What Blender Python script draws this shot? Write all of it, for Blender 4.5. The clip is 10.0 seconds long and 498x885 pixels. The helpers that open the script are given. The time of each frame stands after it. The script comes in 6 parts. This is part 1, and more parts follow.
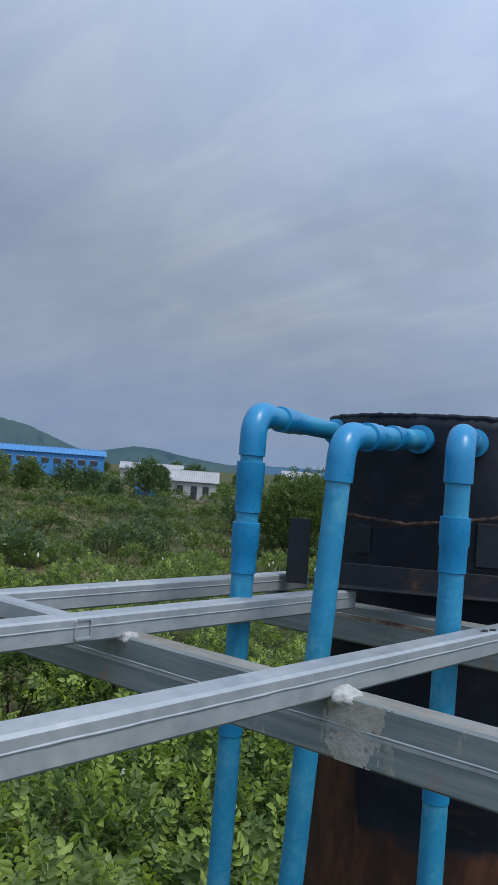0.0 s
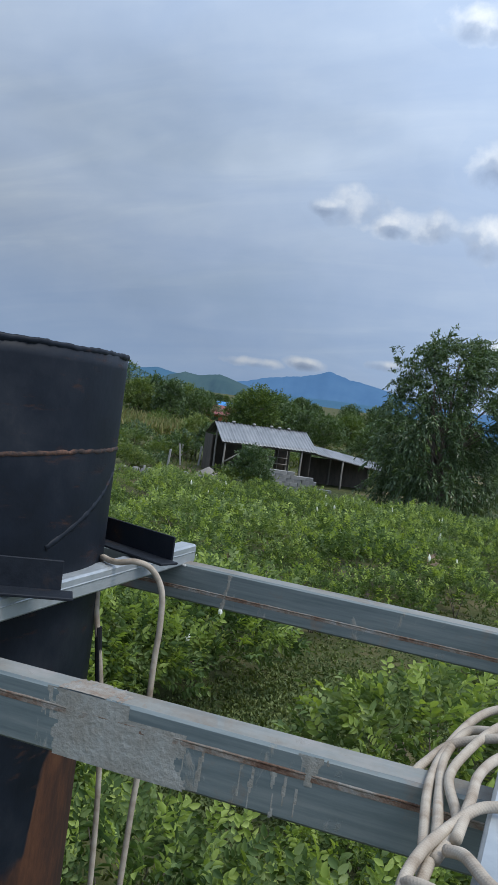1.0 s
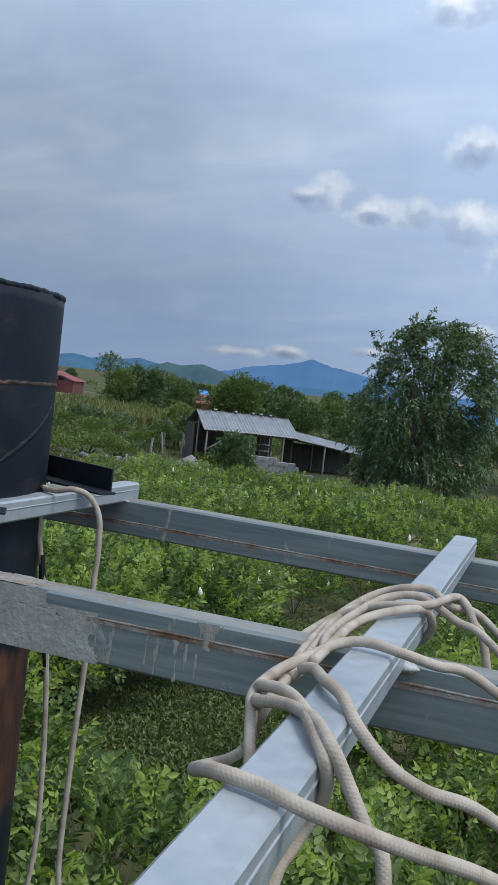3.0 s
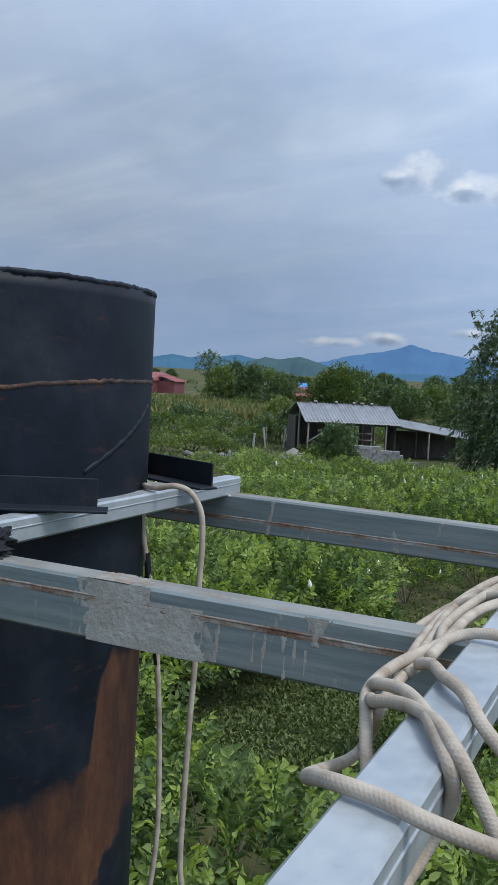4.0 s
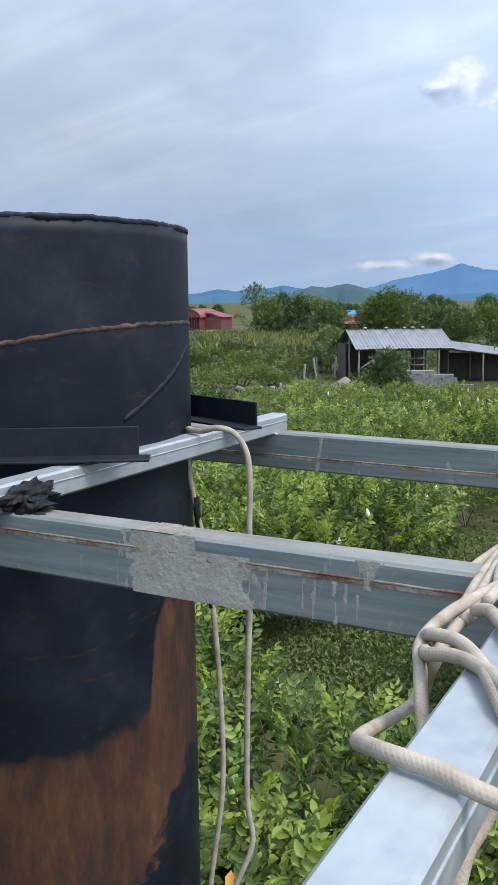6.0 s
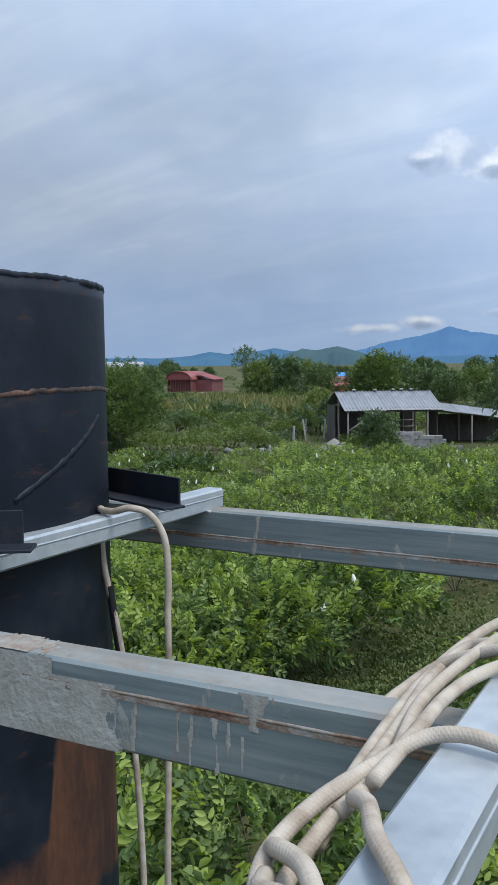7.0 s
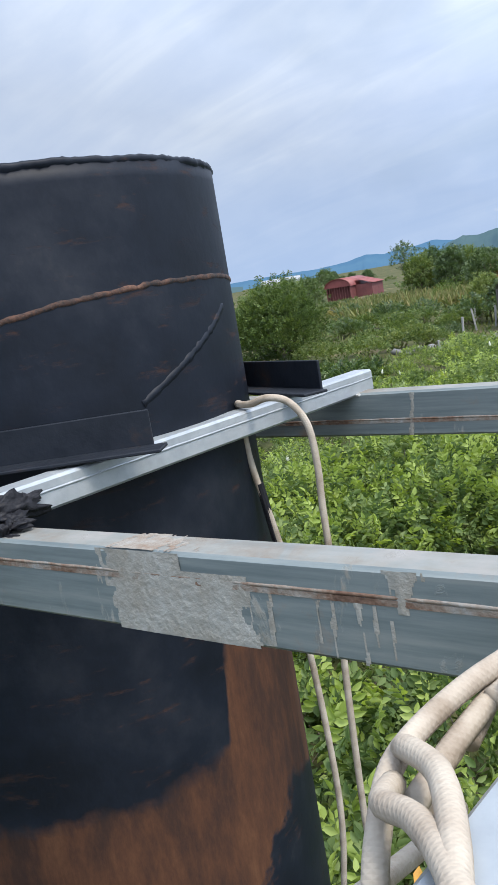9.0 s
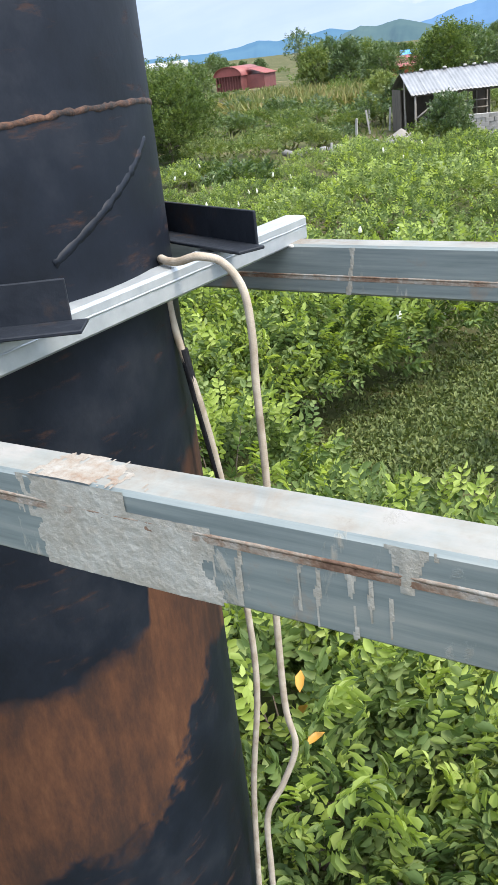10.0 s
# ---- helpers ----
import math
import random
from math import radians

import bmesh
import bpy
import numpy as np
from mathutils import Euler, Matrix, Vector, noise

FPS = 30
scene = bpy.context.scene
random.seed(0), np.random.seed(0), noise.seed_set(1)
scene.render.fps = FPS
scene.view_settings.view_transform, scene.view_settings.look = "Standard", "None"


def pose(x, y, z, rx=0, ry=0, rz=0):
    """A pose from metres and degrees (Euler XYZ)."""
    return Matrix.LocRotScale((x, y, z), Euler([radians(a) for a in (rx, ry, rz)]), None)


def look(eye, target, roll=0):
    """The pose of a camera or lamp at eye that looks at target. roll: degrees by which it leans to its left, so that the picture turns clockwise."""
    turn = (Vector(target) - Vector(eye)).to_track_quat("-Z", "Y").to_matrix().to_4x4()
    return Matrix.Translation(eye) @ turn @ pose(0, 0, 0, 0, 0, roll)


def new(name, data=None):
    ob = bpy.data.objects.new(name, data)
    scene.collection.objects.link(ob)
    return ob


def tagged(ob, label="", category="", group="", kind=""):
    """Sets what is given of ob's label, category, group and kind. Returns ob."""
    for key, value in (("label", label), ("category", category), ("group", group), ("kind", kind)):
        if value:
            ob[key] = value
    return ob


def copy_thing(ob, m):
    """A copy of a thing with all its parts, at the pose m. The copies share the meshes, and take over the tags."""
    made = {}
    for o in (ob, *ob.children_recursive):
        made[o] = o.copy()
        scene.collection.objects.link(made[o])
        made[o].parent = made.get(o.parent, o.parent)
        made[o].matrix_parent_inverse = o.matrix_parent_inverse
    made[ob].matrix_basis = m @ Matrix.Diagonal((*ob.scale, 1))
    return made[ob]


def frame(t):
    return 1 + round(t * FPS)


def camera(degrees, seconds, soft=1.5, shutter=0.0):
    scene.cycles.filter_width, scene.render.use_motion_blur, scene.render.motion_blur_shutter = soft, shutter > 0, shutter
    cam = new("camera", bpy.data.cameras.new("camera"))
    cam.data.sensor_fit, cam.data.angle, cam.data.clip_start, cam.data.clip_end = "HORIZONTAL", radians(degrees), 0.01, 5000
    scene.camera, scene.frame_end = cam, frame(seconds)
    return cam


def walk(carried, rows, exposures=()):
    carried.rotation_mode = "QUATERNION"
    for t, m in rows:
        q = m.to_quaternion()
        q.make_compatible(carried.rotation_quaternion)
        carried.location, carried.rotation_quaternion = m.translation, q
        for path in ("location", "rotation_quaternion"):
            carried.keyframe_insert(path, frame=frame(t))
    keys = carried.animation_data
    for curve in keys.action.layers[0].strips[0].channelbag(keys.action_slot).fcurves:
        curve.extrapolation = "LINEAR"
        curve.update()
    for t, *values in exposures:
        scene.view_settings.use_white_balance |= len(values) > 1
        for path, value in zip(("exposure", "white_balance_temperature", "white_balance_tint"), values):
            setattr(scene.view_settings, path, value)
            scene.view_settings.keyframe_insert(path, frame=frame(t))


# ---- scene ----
cam = camera(32.4, 10.0)
PATH = [
    (0, (0.6664, -1.8024, 4.7112), (-0.6405, -0.2900, 4.7788), 4.34),
    (0.1, (0.6530, -1.7444, 4.7987), (-0.6195, -0.2034, 4.8748), 3.53),
    (0.2, (0.6393, -1.6488, 4.8370), (-0.5819, -0.0675, 4.9273), 3.60),
    (0.3, (0.6548, -1.5393, 4.8611), (-0.5007, 0.0913, 4.9376), 3.97),
    (0.4, (0.6763, -1.4203, 4.8294), (-0.3912, 0.2680, 4.9291), 3.56),
    (0.5, (0.7091, -1.2965, 4.8118), (-0.2822, 0.4388, 4.8896), 4.27),
    (0.6, (0.7597, -1.1940, 4.7967), (-0.1497, 0.5865, 4.8517), 4.30),
    (0.7, (0.7912, -1.1395, 4.8100), (-0.0171, 0.6898, 4.8353), 4.56),
    (1, (0.8238, -0.9929, 4.8337), (0.1157, 0.8744, 4.7244), 7.90),
    (1.5, (0.9254, -1.0287, 4.7744), (0.2870, 0.8515, 4.5350), 10.17),
    (2, (0.9309, -1.0299, 4.7601), (0.2772, 0.8403, 4.4864), 11.12),
    (3.3, (0.9909, -1.0537, 4.7289), (0.2854, 0.8152, 4.6321), 5.11),
    (3.5, (0.9854, -1.0515, 4.7339), (0.2286, 0.7971, 4.6336), 4.63),
    (4, (0.9701, -1.0032, 4.7222), (0.0845, 0.7823, 4.5555), 3.20),
    (4.5, (0.9741, -1.0035, 4.7181), (0.0125, 0.7391, 4.5217), 1.41),
    (5, (0.9709, -0.9996, 4.7144), (-0.0718, 0.6926, 4.4926), 0.22),
    (5.5, (0.9790, -0.9919, 4.7054), (-0.0556, 0.6951, 4.4163), -1.26),
    (6, (0.9609, -0.9475, 4.7275), (-0.0208, 0.7645, 4.4032), -0.55),
    (6.2, (0.9563, -0.8800, 4.7435), (-0.0194, 0.8434, 4.4648), -0.04),
    (7.3, (0.9870, -0.6618, 4.7095), (-0.0076, 1.0651, 4.5405), -1.58),
    (7.5, (0.9976, -0.6445, 4.6926), (-0.0681, 1.0393, 4.5226), -3.26),
    (8, (0.9717, -0.5984, 4.6616), (-0.2560, 0.9650, 4.4417), -7.06),
    (8.5, (0.9505, -0.5784, 4.6651), (-0.3500, 0.9151, 4.3856), -8.36),
    (9, (0.9442, -0.5660, 4.6566), (-0.3557, 0.9129, 4.3055), -9.61),
    (9.5, (0.9199, -0.5518, 4.6542), (-0.3147, 0.8941, 4.0335), -8.64),
    (9.8, (0.9034, -0.5433, 4.6691), (-0.2192, 0.8820, 3.8275), -8.82),
    (10, (0.7894, -0.4637, 4.7264), (-0.2614, 1.0293, 3.9099), -6.59),
]
EXPOSURES = [(0.0, -0.45, 6350, 10), (0.5, -0.52, 6350, 10), (0.8, -0.48, 6350, 10), (1.1, -0.22, 6300, 8), (1.5, 0.2, 6350, 8), (2.2, -0.16, 6250, 8), (3.5, -0.40, 6250, 9), (4.5, -0.10, 6250, 8), (5.0, -0.04, 6300, 8), (5.5, 0.04, 6350, 9), (6.2, 0.24, 6550, 10), (7.5, -0.22, 6200, 8), (8.2, 0.26, 6400, 9), (9.0, 0.46, 6650, 11), (9.6, 0.64, 6850, 11), (10.0, 1.0, 7050, 11)]
walk(cam, [(t, look(eye, target, roll)) for t, eye, target, roll in PATH], EXPOSURES)

# ---- sky and sun ----
SUN_EL, SUN_AZ = 60.0, 95.0  # degrees; azimuth clockwise from +y


def nodes_of(tree):
    tree.nodes.clear()
    def node(kind, **values):
        n = tree.nodes.new(kind)
        for key, value in values.items():
            if key.startswith("i_"):
                n.inputs[key[2:].replace("_", " ")].default_value = value
            else:
                setattr(n, key, value)
        return n
    return node, tree.links.new


def ramp_stops(n, stops):
    e = n.color_ramp.elements
    while len(e) < len(stops):
        e.new(0.5)
    for el, (pos, col) in zip(e, stops):
        el.position = pos
        el.color = (*col, 1) if len(col) == 3 else col


world = bpy.data.worlds.new("sky")
scene.world = world
world.use_nodes = True
node, link = nodes_of(world.node_tree)
tc = node("ShaderNodeTexCoord")
sep = node("ShaderNodeSeparateXYZ")
link(tc.outputs["Generated"], sep.inputs[0])


def wmath(op, a, b=None, c=None, clamp=False):
    n = node("ShaderNodeMath", operation=op, use_clamp=clamp)
    for k, v in enumerate((a, b, c)):
        if v is None:
            continue
        if isinstance(v, (int, float)):
            n.inputs[k].default_value = v
        else:
            link(v, n.inputs[k])
    return n.outputs[0]


nish = node("ShaderNodeTexSky", sky_type="NISHITA", sun_disc=False)
nish.sun_elevation, nish.sun_rotation, nish.air_density, nish.dust_density = radians(SUN_EL), radians(SUN_AZ), 1.0, 2.0
# a cloud deck seen in perspective: the direction laid onto a plane overhead
lift = wmath("ADD", wmath("MAXIMUM", sep.outputs["Z"], 0.0), 0.27)
deck = node("ShaderNodeCombineXYZ")
link(wmath("DIVIDE", sep.outputs["X"], lift), deck.inputs[0])
link(wmath("DIVIDE", sep.outputs["Y"], lift), deck.inputs[1])
n1 = node("ShaderNodeTexNoise", i_Scale=1.0, i_Detail=4.0, i_Roughness=0.5, i_Distortion=0.6)
apart = node("ShaderNodeVectorMath", operation="ADD")
apart.inputs[1].default_value = (3.7, 11.2, 1.9)
link(deck.outputs[0], apart.inputs[0])
link(apart.outputs[0], n1.inputs["Vector"])
# the deck is drawn out into streaks across the wind
comb = node("ShaderNodeMapping")
comb.inputs["Rotation"].default_value = (0, 0, radians(-28))
comb.inputs["Scale"].default_value = (0.75, 2.3, 1.0)
link(deck.outputs[0], comb.inputs[0])
n2 = node("ShaderNodeTexNoise", i_Scale=2.2, i_Detail=6.0, i_Roughness=0.56, i_Distortion=0.7)
link(comb.outputs[0], n2.inputs["Vector"])
mixn = wmath("ADD", wmath("MULTIPLY", n1.outputs[0], 0.52), wmath("MULTIPLY", n2.outputs[0], 0.48))
cloud = node("ShaderNodeValToRGB")
ramp_stops(cloud, [(0.30, (0.41, 0.525, 0.735)), (0.45, (0.455, 0.565, 0.76)), (0.56, (0.51, 0.615, 0.79)), (0.70, (0.62, 0.715, 0.85))])
link(mixn, cloud.inputs[0])
# where the deck is thin the blue shows through, mostly low over the horizon
gap = node("ShaderNodeTexNoise", i_Scale=0.75, i_Detail=4.0, i_Roughness=0.55, i_Distortion=0.4)
shift = node("ShaderNodeVectorMath", operation="ADD")
shift.inputs[1].default_value = (7.3, 2.1, 0.4)
link(deck.outputs[0], shift.inputs[0])
link(shift.outputs[0], gap.inputs["Vector"])
gapm = node("ShaderNodeMapRange", i_From_Min=0.48, i_From_Max=0.66)
link(gap.outputs[0], gapm.inputs[0])
blue = node("ShaderNodeMix", data_type="RGBA", blend_type="MIX")
scaled = node("ShaderNodeVectorMath", operation="SCALE", i_Scale=0.10)
link(nish.outputs[0], scaled.inputs[0])
link(wmath("MULTIPLY", gapm.outputs[0], 0.38), blue.inputs[0])
link(cloud.outputs[0], blue.inputs[6])
link(scaled.outputs[0], blue.inputs[7])
# pale haze low down
haze = node("ShaderNodeMapRange", i_From_Min=0.0, i_From_Max=0.17, i_To_Min=1.0, i_To_Max=0.0)
link(sep.outputs["Z"], haze.inputs[0])
hz = node("ShaderNodeMix", data_type="RGBA")
link(wmath("MULTIPLY", haze.outputs[0], 0.62), hz.inputs[0])
link(blue.outputs[2], hz.inputs[6])
hz.inputs[7].default_value = (0.36, 0.53, 0.83, 1)
# heaped clouds: a few banks, each an ellipse of directions with a ragged edge
azim = wmath("ARCTAN2", sep.outputs["X"], sep.outputs["Y"])
elev = wmath("ARCSINE", sep.outputs["Z"])
puffn = node("ShaderNodeTexNoise", i_Scale=26.0, i_Detail=6.0, i_Roughness=0.58, i_Distortion=0.2)
link(tc.outputs["Generated"], puffn.inputs["Vector"])
total = side = None
for az, el, wa, we in ((-16.0, 13.0, 2.5, 1.5), (-17.6, 12.7, 1.4, 0.7), (-11.6, 12.2, 2.9, 1.25), (-13.4, 12.0, 1.6, 0.9), (-7.0, 11.9, 2.4, 1.6), (-7.4, 16.2, 1.9, 1.7), (-9.5, 24.0, 3.0, 1.3), (-2.6, 10.5, 3.4, 2.4),
                       (-17.6, 2.55, 1.5, 0.5), (-21.3, 2.2, 2.0, 0.42), (-12.5, 3.1, 1.8, 0.45), (-5.6, 4.6, 1.9, 1.2)):
    da = wmath("DIVIDE", wmath("SUBTRACT", azim, radians(az)), radians(wa))
    de = wmath("DIVIDE", wmath("SUBTRACT", elev, radians(el)), radians(we))
    one = wmath("SUBTRACT", 1.0, wmath("ADD", wmath("MULTIPLY", da, da), wmath("MULTIPLY", de, de)))
    # bright crowns over grey bases, weighed by how far inside each bank one looks
    part_in = wmath("MAXIMUM", one, 0.0)
    lit = wmath("MULTIPLY", part_in, de)
    total = one if total is None else wmath("MAXIMUM", total, one)
    side = lit if side is None else wmath("ADD", side, lit)
dens = wmath("ADD", total, wmath("MULTIPLY", wmath("SUBTRACT", puffn.outputs[0], 0.5), 3.2))
puff = node("ShaderNodeMapRange", i_From_Min=-0.05, i_From_Max=1.15, i_To_Max=0.88)
link(wmath("MULTIPLY", dens, wmath("GREATER_THAN", total, -1.0)), puff.inputs[0])
shaden = node("ShaderNodeTexNoise", i_Scale=22.0, i_Detail=5.0)
sh2 = node("ShaderNodeVectorMath", operation="ADD")
sh2.inputs[1].default_value = (0.0, 0.0, 0.035)
link(tc.outputs["Generated"], sh2.inputs[0])
link(sh2.outputs[0], shaden.inputs["Vector"])
puffc = node("ShaderNodeValToRGB")
ramp_stops(puffc, [(0.32, (0.31, 0.385, 0.53)), (0.48, (0.46, 0.535, 0.67)), (0.58, (0.74, 0.79, 0.87)), (0.70, (0.92, 0.94, 0.97))])
link(wmath("ADD", shaden.outputs[0], wmath("MULTIPLY", side, 0.42)), puffc.inputs[0])
withp = node("ShaderNodeMix", data_type="RGBA")
link(puff.outputs[0], withp.inputs[0])
link(hz.outputs[2], withp.inputs[6])
link(puffc.outputs[0], withp.inputs[7])
# the deck glows where the sun stands behind it
glow = node("ShaderNodeVectorMath", operation="DOT_PRODUCT")
glow.inputs[1].default_value = (math.sin(radians(SUN_AZ)) * math.cos(radians(SUN_EL)), math.cos(radians(SUN_AZ)) * math.cos(radians(SUN_EL)), math.sin(radians(SUN_EL)))
link(tc.outputs["Generated"], glow.inputs[0])
gl = node("ShaderNodeMapRange", i_From_Min=-0.2, i_From_Max=1.0, i_To_Min=0.78, i_To_Max=2.85)
link(glow.outputs["Value"], gl.inputs[0])
bg = node("ShaderNodeBackground")
link(gl.outputs[0], bg.inputs[1])
link(withp.outputs[2], bg.inputs[0])
link(bg.outputs[0], node("ShaderNodeOutputWorld").inputs[0])

sun_data = bpy.data.lights.new("sun", "SUN")
sun_data.energy, sun_data.angle, sun_data.color = 2.9, radians(18), (1.0, 0.95, 0.86)
sun = new("sun", sun_data)
sa, se = radians(SUN_AZ), radians(SUN_EL)
sun.matrix_world = look((math.sin(sa) * math.cos(se) * 50, math.cos(sa) * math.cos(se) * 50, math.sin(se) * 50), (0, 0, 0))


# ---- materials ----
def material(name, stops, scale=8.0, rough=0.6, metal=0.0, bump=0.15, bump_scale=None, fine=True, stretch=(1, 1, 1), island=0.0, rnd=0.0, translucent=0.0, spec=0.5, detail=5.0, bump_dist=0.01):
    """A procedural surface: a colour ramp over noise at two scales, with roughness and relief."""
    m = bpy.data.materials.new(name)
    m.use_nodes = True
    node, link = nodes_of(m.node_tree)
    co = node("ShaderNodeTexCoord")
    mp = node("ShaderNodeMapping")
    mp.inputs["Scale"].default_value = stretch
    link(co.outputs["Object"], mp.inputs[0])
    a = node("ShaderNodeTexNoise", i_Scale=scale, i_Detail=detail, i_Roughness=0.6, i_Distortion=0.3)
    b = node("ShaderNodeTexNoise", i_Scale=scale * 7.3, i_Detail=4.0, i_Roughness=0.6)
    link(mp.outputs[0], a.inputs["Vector"])
    link(mp.outputs[0], b.inputs["Vector"])
    mx = node("ShaderNodeMath", operation="MULTIPLY_ADD")
    mx.inputs[1].default_value = 0.35 if fine else 0.0
    link(b.outputs[0], mx.inputs[0])
    half = node("ShaderNodeMath", operation="MULTIPLY")
    half.inputs[1].default_value = 0.65 if fine else 1.0
    link(a.outputs[0], half.inputs[0])
    link(half.outputs[0], mx.inputs[2])
    fac = mx.outputs[0]
    if island or rnd:
        if island:
            src = node("ShaderNodeNewGeometry").outputs["Random Per Island"]
        else:
            src = node("ShaderNodeObjectInfo").outputs["Random"]
        s2 = node("ShaderNodeMath", operation="MULTIPLY_ADD")
        s2.inputs[1].default_value = island or rnd
        link(src, s2.inputs[0])
        off = node("ShaderNodeMath", operation="ADD")
        off.inputs[1].default_value = -(island or rnd) / 2
        link(fac, off.inputs[0])
        link(off.outputs[0], s2.inputs[2])
        fac = s2.outputs[0]
        if island and rnd:
            s3 = node("ShaderNodeMath", operation="MULTIPLY_ADD")
            s3.inputs[1].default_value = rnd
            link(node("ShaderNodeObjectInfo").outputs["Random"], s3.inputs[0])
            less = node("ShaderNodeMath", operation="SUBTRACT")
            less.inputs[1].default_value = rnd / 2
            link(fac, less.inputs[0])
            link(less.outputs[0], s3.inputs[2])
            fac = s3.outputs[0]
    cr = node("ShaderNodeValToRGB")
    ramp_stops(cr, stops)
    link(fac, cr.inputs[0])
    p = node("ShaderNodeBsdfPrincipled", i_Metallic=metal)
    p.inputs["Specular IOR Level"].default_value = spec
    link(cr.outputs[0], p.inputs["Base Color"])
    rr = node("ShaderNodeMapRange", i_From_Min=0.3, i_From_Max=0.7, i_To_Min=max(rough - 0.12, 0.05), i_To_Max=min(rough + 0.12, 1.0))
    link(b.outputs[0], rr.inputs[0])
    link(rr.outputs[0], p.inputs["Roughness"])
    if bump:
        bt = node("ShaderNodeTexNoise", i_Scale=bump_scale or scale * 9, i_Detail=5.0, i_Roughness=0.6)
        link(mp.outputs[0], bt.inputs["Vector"])
        bp = node("ShaderNodeBump", i_Strength=bump, i_Distance=bump_dist)
        link(bt.outputs[0], bp.inputs["Height"])
        link(bp.outputs[0], p.inputs["Normal"])
    out = node("ShaderNodeOutputMaterial")
    if translucent:
        tr = node("ShaderNodeBsdfTranslucent")
        tint = node("ShaderNodeMix", data_type="RGBA", blend_type="MULTIPLY")
        tint.inputs[0].default_value = 1.0
        tint.inputs[7].default_value = (1.5, 1.5, 0.55, 1)
        link(cr.outputs[0], tint.inputs[6])
        link(tint.outputs[2], tr.inputs[0])
        ms = node("ShaderNodeMixShader")
        ms.inputs[0].default_value = translucent
        link(p.outputs[0], ms.inputs[1])
        link(tr.outputs[0], ms.inputs[2])
        link(ms.outputs[0], out.inputs[0])
    else:
        link(p.outputs[0], out.inputs[0])
    return m


STEEL = material("galvanised_paint", [(0.30, (0.25, 0.275, 0.29)), (0.48, (0.33, 0.355, 0.37)), (0.62, (0.40, 0.42, 0.425)), (0.75, (0.48, 0.485, 0.475))], scale=7, rough=0.40, metal=0.35, bump=0.12, bump_scale=90, stretch=(1, 1, 1), bump_dist=0.002)
WELD = material("weld_filler", [(0.35, (0.24, 0.235, 0.22)), (0.55, (0.40, 0.40, 0.38)), (0.7, (0.52, 0.52, 0.50))], scale=40, rough=0.7, bump=0.6, bump_scale=160, bump_dist=0.004)
SEAM = material("rusty_seam", [(0.34, (0.085, 0.040, 0.025)), (0.44, (0.17, 0.10, 0.066)), (0.53, (0.25, 0.205, 0.165)), (0.64, (0.31, 0.305, 0.285))], scale=13, rough=0.8, bump=0.6, bump_scale=180, bump_dist=0.003)
TAR = material("black_bitumen", [(0.35, (0.008, 0.008, 0.010)), (0.6, (0.016, 0.016, 0.019))], scale=30, rough=0.55, spec=0.22, bump=0.5, bump_scale=140, bump_dist=0.004)
BLACKSTEEL = material("black_painted_steel", [(0.3, (0.006, 0.008, 0.012)), (0.55, (0.013, 0.016, 0.022)), (0.66, (0.03, 0.022, 0.02)), (0.74, (0.10, 0.05, 0.03))], scale=9, rough=0.58, spec=0.24, bump=0.25, bump_scale=120, bump_dist=0.002)
PVC = material("blue_pvc", [(0.3, (0.006, 0.155, 0.33)), (0.55, (0.010, 0.205, 0.41)), (0.72, (0.03, 0.26, 0.45))], scale=6, rough=0.34, bump=0.05, bump_scale=60, bump_dist=0.001)
PVCOLD = material("faded_blue_pvc", [(0.3, (0.010, 0.17, 0.32)), (0.5, (0.02, 0.22, 0.38)), (0.62, (0.06, 0.28, 0.42)), (0.70, (0.12, 0.33, 0.44)), (0.80, (0.14, 0.18, 0.13))], scale=14, rough=0.42, bump=0.08, bump_scale=60, bump_dist=0.001)
BARK = material("bark", [(0.3, (0.05, 0.038, 0.028)), (0.6, (0.15, 0.12, 0.09))], scale=12, rough=0.85, bump=0.5, stretch=(1, 1, 0.3))
LEAF = material("guava_leaf", [(0.15, (0.042, 0.072, 0.024)), (0.42, (0.088, 0.135, 0.044)), (0.64, (0.155, 0.208, 0.075)), (0.9, (0.25, 0.30, 0.13))], scale=2.0, rough=0.66, spec=0.18, bump=0, island=0.5, rnd=0.26, translucent=0.34, fine=False)
LEAFY = material("young_leaf", [(0.15, (0.16, 0.22, 0.04)), (0.5, (0.25, 0.32, 0.08)), (0.85, (0.35, 0.42, 0.14))], scale=2.0, rough=0.66, spec=0.18, bump=0, island=0.5, rnd=0.2, translucent=0.38, fine=False)
LEAFD = material("tree_leaf", [(0.15, (0.026, 0.050, 0.015)), (0.45, (0.054, 0.095, 0.026)), (0.85, (0.12, 0.165, 0.05))], scale=0.8, rough=0.5, bump=0, island=0.5, rnd=0.25, translucent=0.22, fine=False)
LEAFW = material("feathery_leaf", [(0.15, (0.030, 0.055, 0.022)), (0.45, (0.060, 0.100, 0.038)), (0.85, (0.13, 0.18, 0.075))], scale=0.6, rough=0.42, bump=0, island=0.5, translucent=0.22, fine=False)
LEAFS = material("scrub_leaf", [(0.15, (0.045, 0.075, 0.020)), (0.42, (0.085, 0.128, 0.036)), (0.64, (0.14, 0.18, 0.06)), (0.9, (0.22, 0.25, 0.10))], scale=0.5, rough=0.6, spec=0.25, bump=0, island=0.5, rnd=0.3, translucent=0.3, fine=False)
